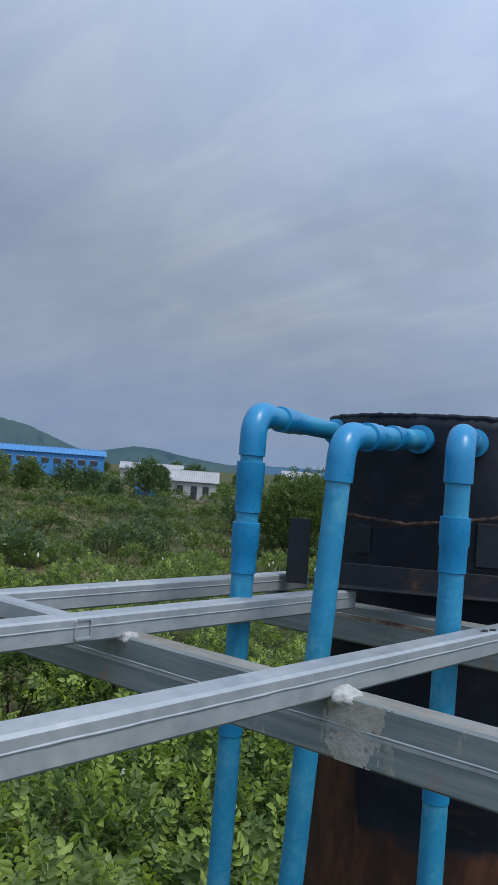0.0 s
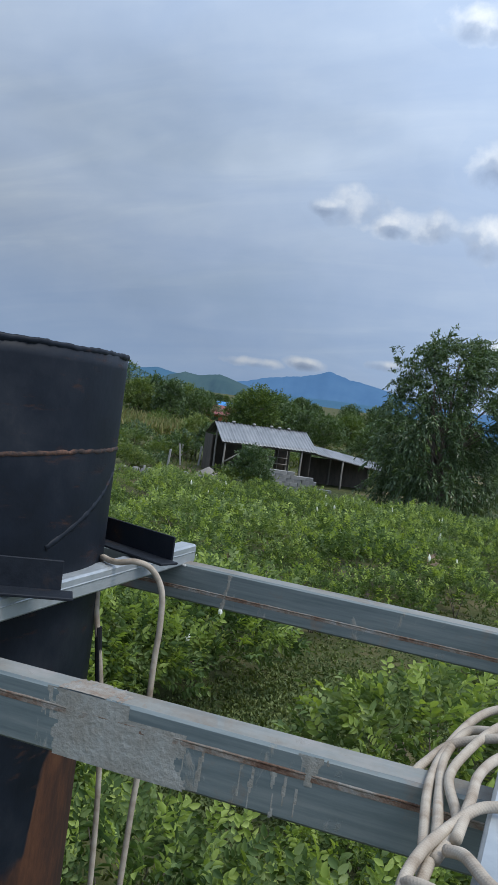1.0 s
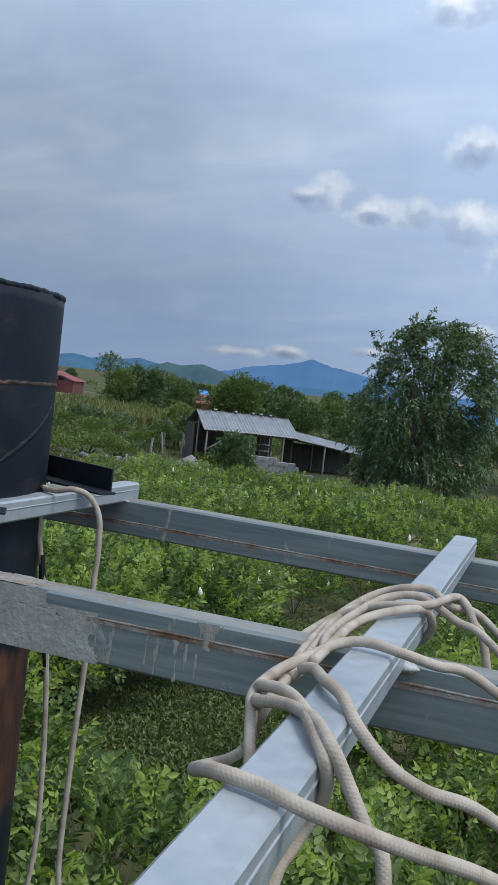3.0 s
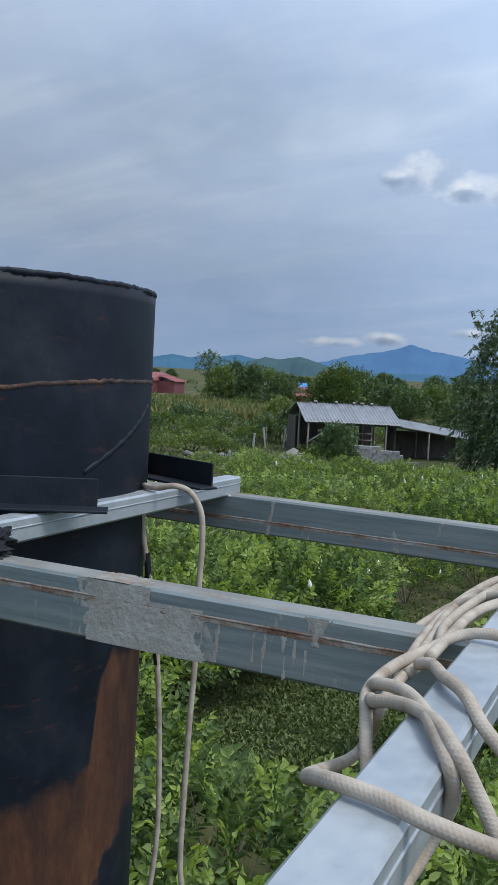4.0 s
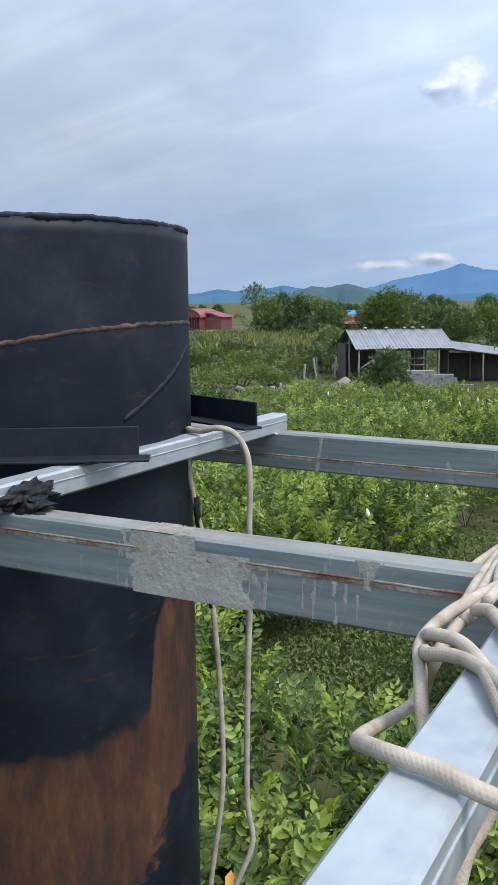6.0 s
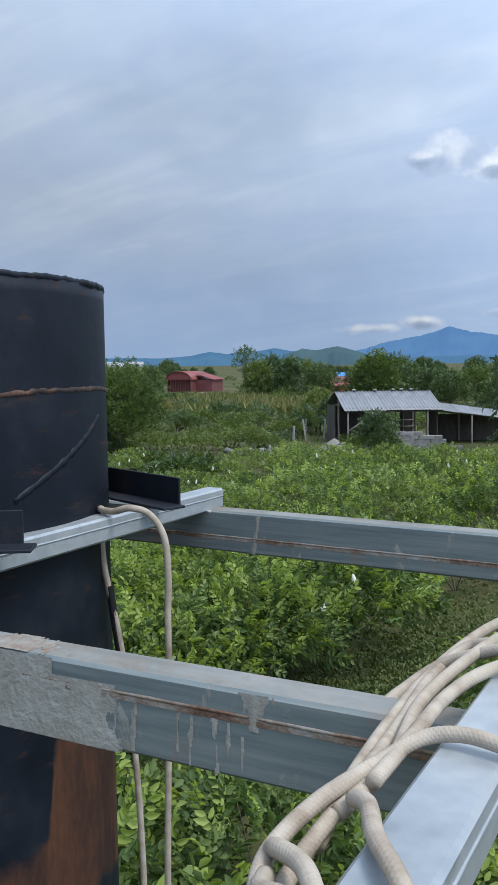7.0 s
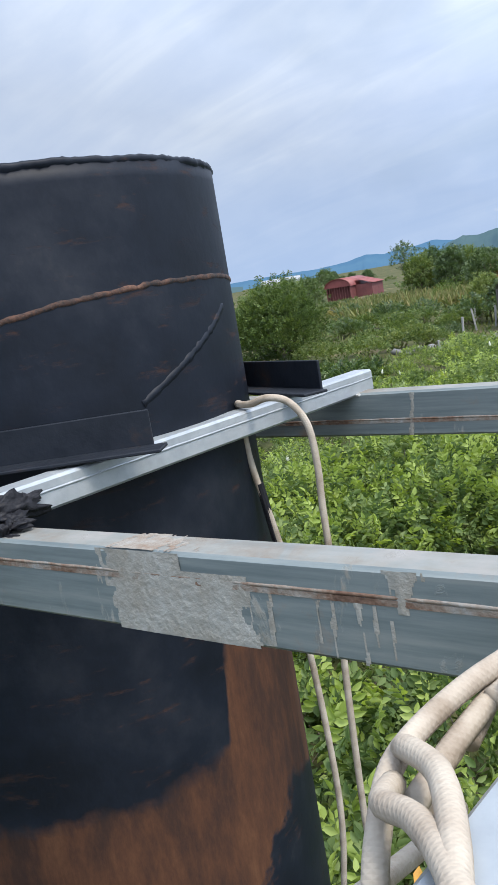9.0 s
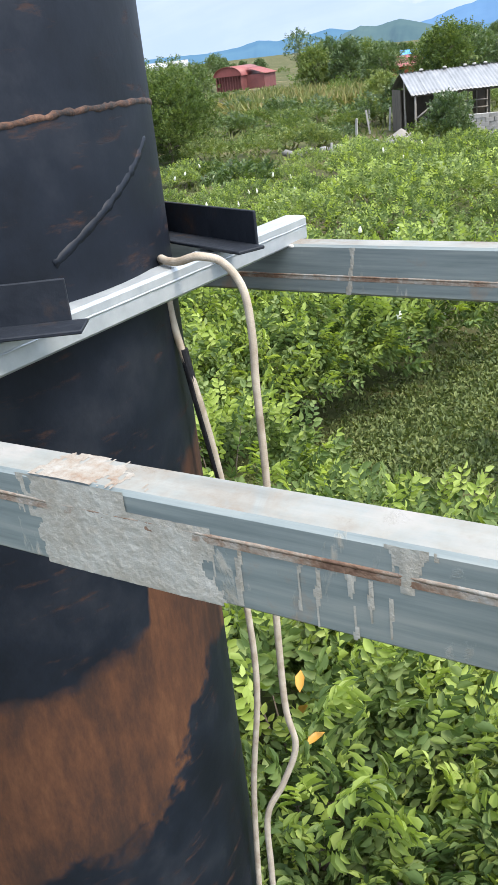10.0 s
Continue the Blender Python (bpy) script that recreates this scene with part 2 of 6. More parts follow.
DRYLEAF = material("dry_leaf", [(0.2, (0.28, 0.11, 0.02)), (0.7, (0.45, 0.24, 0.03))], scale=3, rough=0.6, bump=0, island=0.5)
GRASSM = material("field_grass", [(0.15, (0.05, 0.075, 0.02)), (0.5, (0.095, 0.125, 0.036)), (0.85, (0.18, 0.19, 0.07))], scale=0.2, rough=0.7, bump=0, island=0.5, translucent=0.25)
WEEDM = material("clearing_weed", [(0.15, (0.05, 0.075, 0.022)), (0.5, (0.10, 0.135, 0.04)), (0.85, (0.19, 0.22, 0.075))], scale=0.5, rough=0.7, bump=0, island=0.6, translucent=0.2)
REED = material("dry_reed", [(0.15, (0.10, 0.13, 0.035)), (0.5, (0.17, 0.19, 0.06)), (0.85, (0.27, 0.22, 0.10))], scale=0.2, rough=0.7, bump=0, island=0.6, translucent=0.2)
CONCRETE = material("concrete", [(0.3, (0.20, 0.193, 0.18)), (0.6, (0.31, 0.30, 0.285)), (0.75, (0.38, 0.37, 0.35))], scale=5, rough=0.85, bump=0.4, rnd=0.15)
SAND = material("sand", [(0.3, (0.15, 0.138, 0.12)), (0.7, (0.24, 0.22, 0.19))], scale=3, rough=0.9, bump=0.5)
ZINC = material("weathered_zinc", [(0.3, (0.13, 0.135, 0.14)), (0.5, (0.20, 0.205, 0.212)), (0.66, (0.26, 0.262, 0.265)), (0.76, (0.16, 0.12, 0.09))], scale=1.4, rough=0.5, metal=0.3, bump=0.15, rnd=0.1)
DARKWOOD = material("dark_timber", [(0.3, (0.04, 0.034, 0.028)), (0.7, (0.12, 0.10, 0.08))], scale=4, rough=0.85, stretch=(1, 1, 0.3))
GREYWOOD = material("grey_timber", [(0.3, (0.15, 0.135, 0.115)), (0.7, (0.30, 0.28, 0.25))], scale=4, rough=0.85, stretch=(1, 1, 0.3))
REDSHEET = material("red_roof_sheet", [(0.3, (0.15, 0.035, 0.03)), (0.6, (0.22, 0.052, 0.045)), (0.8, (0.27, 0.085, 0.07))], scale=0.8, rough=0.55, bump=0.1)
MAROON = material("maroon_cladding", [(0.3, (0.09, 0.025, 0.025)), (0.7, (0.17, 0.05, 0.045))], scale=0.8, rough=0.7, bump=0.1)
BLUESHEET = material("blue_roof_sheet", [(0.3, (0.02, 0.13, 0.34)), (0.7, (0.05, 0.24, 0.50))], scale=0.8, rough=0.45, bump=0.1)
ORANGE = material("orange_render", [(0.3, (0.34, 0.085, 0.035)), (0.7, (0.46, 0.14, 0.06))], scale=1, rough=0.8)
WHITEWALL = material("pale_render", [(0.3, (0.27, 0.26, 0.245)), (0.7, (0.40, 0.39, 0.37))], scale=0.8, rough=0.85)
PALEROOF = material("pale_roof_sheet", [(0.3, (0.24, 0.245, 0.25)), (0.7, (0.36, 0.365, 0.37))], scale=0.8, rough=0.5)
DARKGLASS = material("dark_opening", [(0.3, (0.02, 0.022, 0.025)), (0.7, (0.045, 0.05, 0.055))], scale=2, rough=0.3, bump=0)
BAG = material("white_fruit_bag", [(0.3, (0.62, 0.63, 0.62)), (0.7, (0.80, 0.81, 0.80))], scale=12, rough=0.5, bump=0.6, bump_scale=40, translucent=0.25, rnd=0.2)
FILLER_TOP = material("rusty_filler", [(0.32, (0.17, 0.105, 0.07)), (0.46, (0.22, 0.185, 0.15)), (0.62, (0.27, 0.26, 0.235))], scale=22, rough=0.9, bump=0.7, bump_scale=220, bump_dist=0.002, spec=0.2)
FILLER = material("dried_filler", [(0.30, (0.22, 0.17, 0.125)), (0.42, (0.285, 0.265, 0.225)), (0.58, (0.345, 0.335, 0.30)), (0.74, (0.40, 0.395, 0.37))], scale=14, rough=0.9, bump=0.7, bump_scale=220, bump_dist=0.002, spec=0.2)
EARTH = material("bare_earth", [(0.3, (0.15, 0.10, 0.065)), (0.7, (0.30, 0.22, 0.15))], scale=2.0, rough=0.95, bump=0.5)


def beam_material(name="stained_channel_steel"):
    """Blue-grey painted channel steel with rust-brown stain, pale smears of filler and scratches along it."""
    m = bpy.data.materials.new(name)
    m.use_nodes = True
    node, link = nodes_of(m.node_tree)
    co = node("ShaderNodeTexCoord")
    lng = node("ShaderNodeMapping")
    lng.inputs["Scale"].default_value = (0.8, 14, 14)
    link(co.outputs["Object"], lng.inputs[0])
    streak = node("ShaderNodeTexNoise", i_Scale=6.0, i_Detail=5.0, i_Roughness=0.65)
    link(lng.outputs[0], streak.inputs["Vector"])
    base = node("ShaderNodeValToRGB")
    ramp_stops(base, [(0.32, (0.125, 0.152, 0.155)), (0.5, (0.17, 0.20, 0.20)), (0.68, (0.225, 0.245, 0.235))])
    link(streak.outputs[0], base.inputs[0])
    drip = node("ShaderNodeMapping")
    drip.inputs["Scale"].default_value = (6.5, 6.5, 2.6)
    link(co.outputs["Object"], drip.inputs[0])
    pat = node("ShaderNodeTexNoise", i_Scale=2.6, i_Detail=9.0, i_Roughness=0.72, i_Distortion=0.8)
    link(drip.outputs[0], pat.inputs["Vector"])
    mask = node("ShaderNodeMapRange", i_From_Min=0.61, i_From_Max=0.68, i_To_Max=0.9)
    link(pat.outputs[0], mask.inputs[0])
    fill = node("ShaderNodeTexNoise", i_Scale=60.0, i_Detail=4.0)
    link(co.outputs["Object"], fill.inputs["Vector"])
    fillc = node("ShaderNodeValToRGB")
    ramp_stops(fillc, [(0.35, (0.26, 0.245, 0.205)), (0.65, (0.385, 0.36, 0.31))])
    link(fill.outputs[0], fillc.inputs[0])
    mix = node("ShaderNodeMix", data_type="RGBA")
    link(mask.outputs[0], mix.inputs[0])
    link(base.outputs[0], mix.inputs[6])
    link(fillc.outputs[0], mix.inputs[7])
    rustn = node("ShaderNodeTexNoise", i_Scale=9.0, i_Detail=6.0, i_Roughness=0.7)
    link(co.outputs["Object"], rustn.inputs["Vector"])
    rmask = node("ShaderNodeMapRange", i_From_Min=0.58, i_From_Max=0.70, i_To_Max=0.55)
    link(rustn.outputs[0], rmask.inputs[0])
    mix2 = node("ShaderNodeMix", data_type="RGBA")
    link(rmask.outputs[0], mix2.inputs[0])
    link(mix.outputs[2], mix2.inputs[6])
    mix2.inputs[7].default_value = (0.26, 0.16, 0.10, 1)
    # dust and dried paste lie on the faces that look up
    geo = node("ShaderNodeNewGeometry")
    flat = node("ShaderNodeSeparateXYZ")
    link(geo.outputs["True Normal"], flat.inputs[0])
    lying = node("ShaderNodeMapRange", i_From_Min=0.75, i_From_Max=0.98)
    link(flat.outputs[2], lying.inputs[0])
    thick = node("ShaderNodeMapRange", i_From_Min=0.34, i_From_Max=0.62, i_To_Min=0.35, i_To_Max=0.95)
    link(pat.outputs[0], thick.inputs[0])
    dust = node("ShaderNodeMath", operation="MULTIPLY")
    link(lying.outputs[0], dust.inputs[0])
    link(thick.outputs[0], dust.inputs[1])
    dustc = node("ShaderNodeValToRGB")
    ramp_stops(dustc, [(0.36, (0.17, 0.14, 0.11)), (0.52, (0.215, 0.205, 0.18)), (0.68, (0.255, 0.25, 0.235))])
    link(rustn.outputs[0], dustc.inputs[0])
    mix3 = node("ShaderNodeMix", data_type="RGBA")
    link(dust.outputs[0], mix3.inputs[0])
    link(mix2.outputs[2], mix3.inputs[6])
    link(dustc.outputs[0], mix3.inputs[7])
    worn = node("ShaderNodeMath", operation="MAXIMUM")
    link(mask.outputs[0], worn.inputs[0])
    link(dust.outputs[0], worn.inputs[1])
    p = node("ShaderNodeBsdfPrincipled", i_Metallic=0.08)
    p.inputs["Specular IOR Level"].default_value = 0.35
    link(mix3.outputs[2], p.inputs["Base Color"])
    rr = node("ShaderNodeMapRange", i_To_Min=0.56, i_To_Max=0.9)
    link(worn.outputs[0], rr.inputs[0])
    link(rr.outputs[0], p.inputs["Roughness"])
    bp = node("ShaderNodeBump", i_Strength=0.35, i_Distance=0.003)
    add = node("ShaderNodeMath", operation="MULTIPLY_ADD")
    add.inputs[1].default_value = 0.5
    link(fill.outputs[0], add.inputs[0])
    link(mask.outputs[0], add.inputs[2])
    link(add.outputs[0], bp.inputs["Height"])
    link(bp.outputs[0], p.inputs["Normal"])
    link(p.outputs[0], node("ShaderNodeOutputMaterial").inputs[0])
    return m


CHANNEL = beam_material()
TX, TY, TR, TTOP = -0.425, 0.412, 0.398, 4.880  # the tank's axis, radius and rim


def tank_material():
    """Black paint over rust: the paint stops at ragged edges lower down and is scuffed above."""
    m = bpy.data.materials.new("tank_black_paint_and_rust")
    m.use_nodes = True
    node, link = nodes_of(m.node_tree)
    co = node("ShaderNodeTexCoord")
    sp = node("ShaderNodeSeparateXYZ")
    link(co.outputs["Object"], sp.inputs[0])

    def mth(op, a, b=None, c=None):
        n = node("ShaderNodeMath", operation=op)
        for k, v in enumerate((a, b, c)):
            if v is None:
                continue
            if isinstance(v, (int, float)):
                n.inputs[k].default_value = v
            else:
                link(v, n.inputs[k])
        return n.outputs[0]

    ang = mth("MULTIPLY", mth("ARCTAN2", sp.outputs[1], sp.outputs[0]), 180 / math.pi)
    wob = node("ShaderNodeTexNoise", i_Scale=7.0, i_Detail=6.0, i_Roughness=0.6)
    link(co.outputs["Object"], wob.inputs["Vector"])
    w = mth("SUBTRACT", wob.outputs[0], 0.5)
    # upper limit of the bare rust, by angle round the tank
    up = node("ShaderNodeFloatCurve")
    cv = up.mapping.curves[0]
    pts = [(0.0, 0.30), (0.16, 0.30), (0.175, 0.60), (0.21, 0.60), (0.235, 0.28), (0.37, 0.28), (0.465, 0.30), (0.482, 0.33), (0.488, 0.44), (0.505, 0.535), (0.6, 0.54), (0.68, 0.45), (1.0, 0.3)]
    cv.points[0].location, cv.points[1].location = pts[0], pts[-1]
    for q in pts[1:-1]:
        cv.points.new(*q)
    for q in cv.points:
        q.handle_type = "VECTOR"
    up.mapping.update()
    link(mth("DIVIDE", mth("ADD", ang, 180), 360), up.inputs["Value"])
    top = mth("ADD", mth("ADD", up.outputs[0], 3.6), mth("MULTIPLY", w, 0.16))
    under = node("ShaderNodeMapRange", i_From_Min=-0.012, i_From_Max=0.02)
    link(mth("SUBTRACT", top, sp.outputs[2]), under.inputs[0])
    # below it black again, higher on the side facing the orchard
    low = node("ShaderNodeMapRange", i_From_Min=-15.0, i_From_Max=16.0, i_To_Min=3.50, i_To_Max=3.72)
    link(mth("ADD", ang, mth("MULTIPLY", w, 40)), low.inputs[0])
    over = node("ShaderNodeMapRange", i_From_Min=-0.01, i_From_Max=0.02)
    link(mth("SUBTRACT", sp.outputs[2], mth("ADD", low.outputs[0], mth("MULTIPLY", w, 0.25))), over.inputs[0])
    rust = mth("MULTIPLY", under.outputs[0], over.outputs[0])
    # small scuffs high up
    scuffm = node("ShaderNodeMapping")
    scuffm.inputs["Scale"].default_value = (1, 1, 4.0)
    link(co.outputs["Object"], scuffm.inputs[0])
    scuff = node("ShaderNodeTexNoise", i_Scale=8.0, i_Detail=7.0, i_Roughness=0.72)
    link(scuffm.outputs[0], scuff.inputs["Vector"])
    sm = node("ShaderNodeMapRange", i_From_Min=0.575, i_From_Max=0.69, i_To_Max=0.6)
    link(scuff.outputs[0], sm.inputs[0])
    mask = mth("MAXIMUM", rust, sm.outputs[0])
    run = node("ShaderNodeMapping")
    run.inputs["Scale"].default_value = (5.0, 5.0, 1.5)
    link(co.outputs["Object"], run.inputs[0])
    rn = node("ShaderNodeTexNoise", i_Scale=2.2, i_Detail=12.0, i_Roughness=0.76)
    link(run.outputs[0], rn.inputs["Vector"])
    rc = node("ShaderNodeValToRGB")
    ramp_stops(rc, [(0.32, (0.020, 0.013, 0.011)), (0.45, (0.038, 0.019, 0.013)), (0.56, (0.070, 0.030, 0.016)), (0.67, (0.10, 0.045, 0.022)), (0.80, (0.15, 0.095, 0.058))])
    link(rn.outputs[0], rc.inputs[0])
    pn = node("ShaderNodeTexNoise", i_Scale=5.0, i_Detail=6.0, i_Roughness=0.62)
    link(co.outputs["Object"], pn.inputs["Vector"])
    pc = node("ShaderNodeValToRGB")
    ramp_stops(pc, [(0.36, (0.003, 0.005, 0.009)), (0.52, (0.006, 0.009, 0.0155)), (0.66, (0.015, 0.018, 0.025)), (0.76, (0.035, 0.034, 0.036))])
    link(pn.outputs[0], pc.inputs[0])
    mix = node("ShaderNodeMix", data_type="RGBA")
    link(mask, mix.inputs[0])
    link(pc.outputs[0], mix.inputs[6])
    link(rc.outputs[0], mix.inputs[7])
    p = node("ShaderNodeBsdfPrincipled")
    link(mix.outputs[2], p.inputs["Base Color"])
    ro = node("ShaderNodeMapRange", i_To_Min=0.55, i_To_Max=0.85)
    p.inputs["Specular IOR Level"].default_value = 0.22
    link(mask, ro.inputs[0])
    link(ro.outputs[0], p.inputs["Roughness"])
    bp = node("ShaderNodeBump", i_Strength=0.3, i_Distance=0.004)
    fine = node("ShaderNodeTexNoise", i_Scale=45.0, i_Detail=6.0)
    link(co.outputs["Object"], fine.inputs["Vector"])
    hsum = mth("SUBTRACT", mth("ADD", mth("MULTIPLY", fine.outputs[0], 0.5), mth("MULTIPLY", pn.outputs[0], 0.9)), mth("MULTIPLY", mask, 0.3))
    link(hsum, bp.inputs["Height"])
    link(bp.outputs[0], p.inputs["Normal"])
    link(p.outputs[0], node("ShaderNodeOutputMaterial").inputs[0])
    return m


TANKM = tank_material()


def rope_material():
    m = bpy.data.materials.new("braided_rope")
    m.use_nodes = True
    node, link = nodes_of(m.node_tree)
    co = node("ShaderNodeTexCoord")
    uv = node("ShaderNodeMapping")
    uv.inputs["Scale"].default_value = (1, 1, 1)
    link(co.outputs["UV"], uv.inputs[0])
    sp = node("ShaderNodeSeparateXYZ")
    link(uv.outputs[0], sp.inputs[0])
    hs = []
    for sgn in (1, -1):
        a = node("ShaderNodeMath", operation="MULTIPLY_ADD")
        a.inputs[1].default_value = 6.0 * sgn
        link(sp.outputs[0], a.inputs[0])
        b = node("ShaderNodeMath", operation="MULTIPLY")
        b.inputs[1].default_value = 260.0
        link(sp.outputs[1], b.inputs[0])
        link(b.outputs[0], a.inputs[2])
        c = node("ShaderNodeMath", operation="MULTIPLY")
        c.inputs[1].default_value = math.pi * 2
        link(a.outputs[0], c.inputs[0])
        s = node("ShaderNodeMath", operation="SINE")
        link(c.outputs[0], s.inputs[0])
        hs.append(s.outputs[0])
    mx = node("ShaderNodeMath", operation="MAXIMUM")
    link(hs[0], mx.inputs[0])
    link(hs[1], mx.inputs[1])
    n = node("ShaderNodeTexNoise", i_Scale=26.0, i_Detail=5.0, i_Roughness=0.6)
    link(co.outputs["Object"], n.inputs["Vector"])
    cr = node("ShaderNodeValToRGB")
    ramp_stops(cr, [(0.3, (0.24, 0.19, 0.14)), (0.45, (0.34, 0.285, 0.225)), (0.62, (0.42, 0.365, 0.295)), (0.75, (0.31, 0.235, 0.17))])
    link(n.outputs[0], cr.inputs[0])
    p = node("ShaderNodeBsdfPrincipled", i_Roughness=0.85)
    p.inputs["Specular IOR Level"].default_value = 0.2
    link(cr.outputs[0], p.inputs["Base Color"])
    bp = node("ShaderNodeBump", i_Strength=0.2, i_Distance=0.001)
    link(mx.outputs[0], bp.inputs["Height"])
    link(bp.outputs[0], p.inputs["Normal"])
    link(p.outputs[0], node("ShaderNodeOutputMaterial").inputs[0])
    return m


ROPE = rope_material()


def ground_material():
    m = bpy.data.materials.new("orchard_ground")
    m.use_nodes = True
    node, link = nodes_of(m.node_tree)
    co = node("ShaderNodeTexCoord")
    a = node("ShaderNodeTexNoise", i_Scale=0.09, i_Detail=7.0, i_Roughness=0.62, i_Distortion=0.5)
    b = node("ShaderNodeTexNoise", i_Scale=2.2, i_Detail=8.0, i_Roughness=0.7)
    link(co.outputs["Object"], a.inputs["Vector"])
    link(co.outputs["Object"], b.inputs["Vector"])
    g = node("ShaderNodeValToRGB")
    ramp_stops(g, [(0.36, (0.025, 0.032, 0.013)), (0.46, (0.048, 0.058, 0.021)), (0.54, (0.075, 0.076, 0.031)), (0.64, (0.115, 0.088, 0.048))])
    mix0 = node("ShaderNodeMath", operation="MULTIPLY_ADD")
    mix0.inputs[1].default_value = 0.5
    h0 = node("ShaderNodeMath", operation="MULTIPLY")
    h0.inputs[1].default_value = 0.5
    link(a.outputs[0], h0.inputs[0])
    link(b.outputs[0], mix0.inputs[0])
    link(h0.outputs[0], mix0.inputs[2])
    link(mix0.outputs[0], g.inputs[0])
    e = node("ShaderNodeTexNoise", i_Scale=0.16, i_Detail=6.0, i_Roughness=0.6)
    link(co.outputs["Object"], e.inputs["Vector"])
    em = node("ShaderNodeMapRange", i_From_Min=0.54, i_From_Max=0.66, i_To_Max=0.8)
    link(e.outputs[0], em.inputs[0])
    mx = node("ShaderNodeMix", data_type="RGBA")
    link(em.outputs[0], mx.inputs[0])
    link(g.outputs[0], mx.inputs[6])
    mx.inputs[7].default_value = (0.20, 0.145, 0.09, 1)
    p = node("ShaderNodeBsdfPrincipled", i_Roughness=0.95)
    p.inputs["Specular IOR Level"].default_value = 0.1
    link(mx.outputs[2], p.inputs["Base Color"])
    bp = node("ShaderNodeBump", i_Strength=0.8, i_Distance=0.08)
    link(b.outputs[0], bp.inputs["Height"])
    link(bp.outputs[0], p.inputs["Normal"])
    link(p.outputs[0], node("ShaderNodeOutputMaterial").inputs[0])
    return m


GROUND = ground_material()


def painted_haze_material(name, low, high, glow):
    """Hills far away, matt; the air's haze is painted in as a bluish glow."""
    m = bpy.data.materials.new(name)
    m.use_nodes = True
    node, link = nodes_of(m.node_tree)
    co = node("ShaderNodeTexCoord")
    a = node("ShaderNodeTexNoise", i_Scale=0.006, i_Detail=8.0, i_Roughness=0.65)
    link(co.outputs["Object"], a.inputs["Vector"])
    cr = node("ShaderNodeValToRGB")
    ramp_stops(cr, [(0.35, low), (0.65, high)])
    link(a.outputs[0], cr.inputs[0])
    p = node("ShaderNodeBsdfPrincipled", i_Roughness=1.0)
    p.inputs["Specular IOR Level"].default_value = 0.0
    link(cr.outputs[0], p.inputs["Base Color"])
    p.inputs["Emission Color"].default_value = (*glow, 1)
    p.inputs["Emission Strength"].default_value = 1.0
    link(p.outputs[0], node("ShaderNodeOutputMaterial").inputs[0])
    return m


# last colour is the haze glow; the mountain's base is tinted blue for it too
HILLFAR = painted_haze_material("far_mountain_blue_haze", (0.02, 0.04, 0.07), (0.03, 0.055, 0.085), (0.075, 0.165, 0.33))
HILLMID = painted_haze_material("far_green_hill", (0.014, 0.026, 0.02), (0.03, 0.045, 0.032), (0.058, 0.108, 0.165))
HILLBLUE = painted_haze_material("far_ridge", (0.02, 0.04, 0.05), (0.03, 0.055, 0.06), (0.055, 0.135, 0.27))


# ---- building helpers ----
def mesh_from(name, verts, faces, mat, smooth=False):
    me = bpy.data.meshes.new(name)
    me.from_pydata([tuple(map(float, v)) for v in verts], [], [tuple(map(int, f)) for f in faces])
    me.materials.append(mat)
    if smooth:
        me.polygons.foreach_set("use_smooth", [True] * len(me.polygons))
    me.update()
    return me


def part(name, data, parent=None, label="", mat=None):
    """One mesh object; data is a mesh or a bmesh."""
    if isinstance(data, bmesh.types.BMesh):
        me = bpy.data.meshes.new(name)
        data.to_mesh(me)
        data.free()
        data = me
        if mat:
            me.materials.append(mat)
    ob = new(name, data)
    if parent:
        ob.parent = parent
    if label:
        tagged(ob, label)
    return ob


def empty(name, at=(0, 0, 0), turn=0.0, label="", category="", group="", kind=""):
    ob = new(name)
    ob.empty_display_size = 0.1
    ob.matrix_world = pose(*at, 0, 0, turn)
    return tagged(ob, label, category, group, kind)


def box_bm(x0, y0, z0, x1, y1, z1, bevel=0.0, seg=1):
    bm = bmesh.new()
    bmesh.ops.create_cube(bm, size=1.0)
    for v in bm.verts:
        v.co = Vector(((x0, x1)[v.co.x > 0], (y0, y1)[v.co.y > 0], (z0, z1)[v.co.z > 0]))
    if bevel:
        bmesh.ops.bevel(bm, geom=bm.edges[:], offset=bevel, segments=seg, affect="EDGES", profile=0.5)
    return bm


def turned(bm, m):
    bmesh.ops.transform(bm, matrix=m, verts=bm.verts)
    return bm


def prism_mesh(name, outline, depth, mat):
    """An outline in x and z pushed along y by depth."""
    n = len(outline)
    v = [(x, 0, z) for x, z in outline] + [(x, depth, z) for x, z in outline]
    f = [tuple(range(n)), tuple(range(2 * n - 1, n - 1, -1))] + [(k, k + n, (k + 1) % n + n, (k + 1) % n) for k in range(n)]
    me = mesh_from(name, v, f, mat)
    bm = bmesh.new()
    bm.from_mesh(me)
    bmesh.ops.recalc_face_normals(bm, faces=bm.faces)
    bm.to_mesh(me)
    bm.free()
    return me


def spline(points, per=6):
    """A smooth line through the points."""
    p = [Vector(q) for q in points]
    p = [p[0] * 2 - p[1]] + p + [p[-1] * 2 - p[-2]]
    out = []
    for k in range(1, len(p) - 2):
        a, b, c, d = p[k - 1:k + 3]
        for s in range(per):
            t = s / per
            out.append(0.5 * ((2 * b) + (c - a) * t + (2 * a - 5 * b + 4 * c - d) * t * t + (3 * b - a - 3 * c + d) * t ** 3))
    out.append(p[-2])
    return out


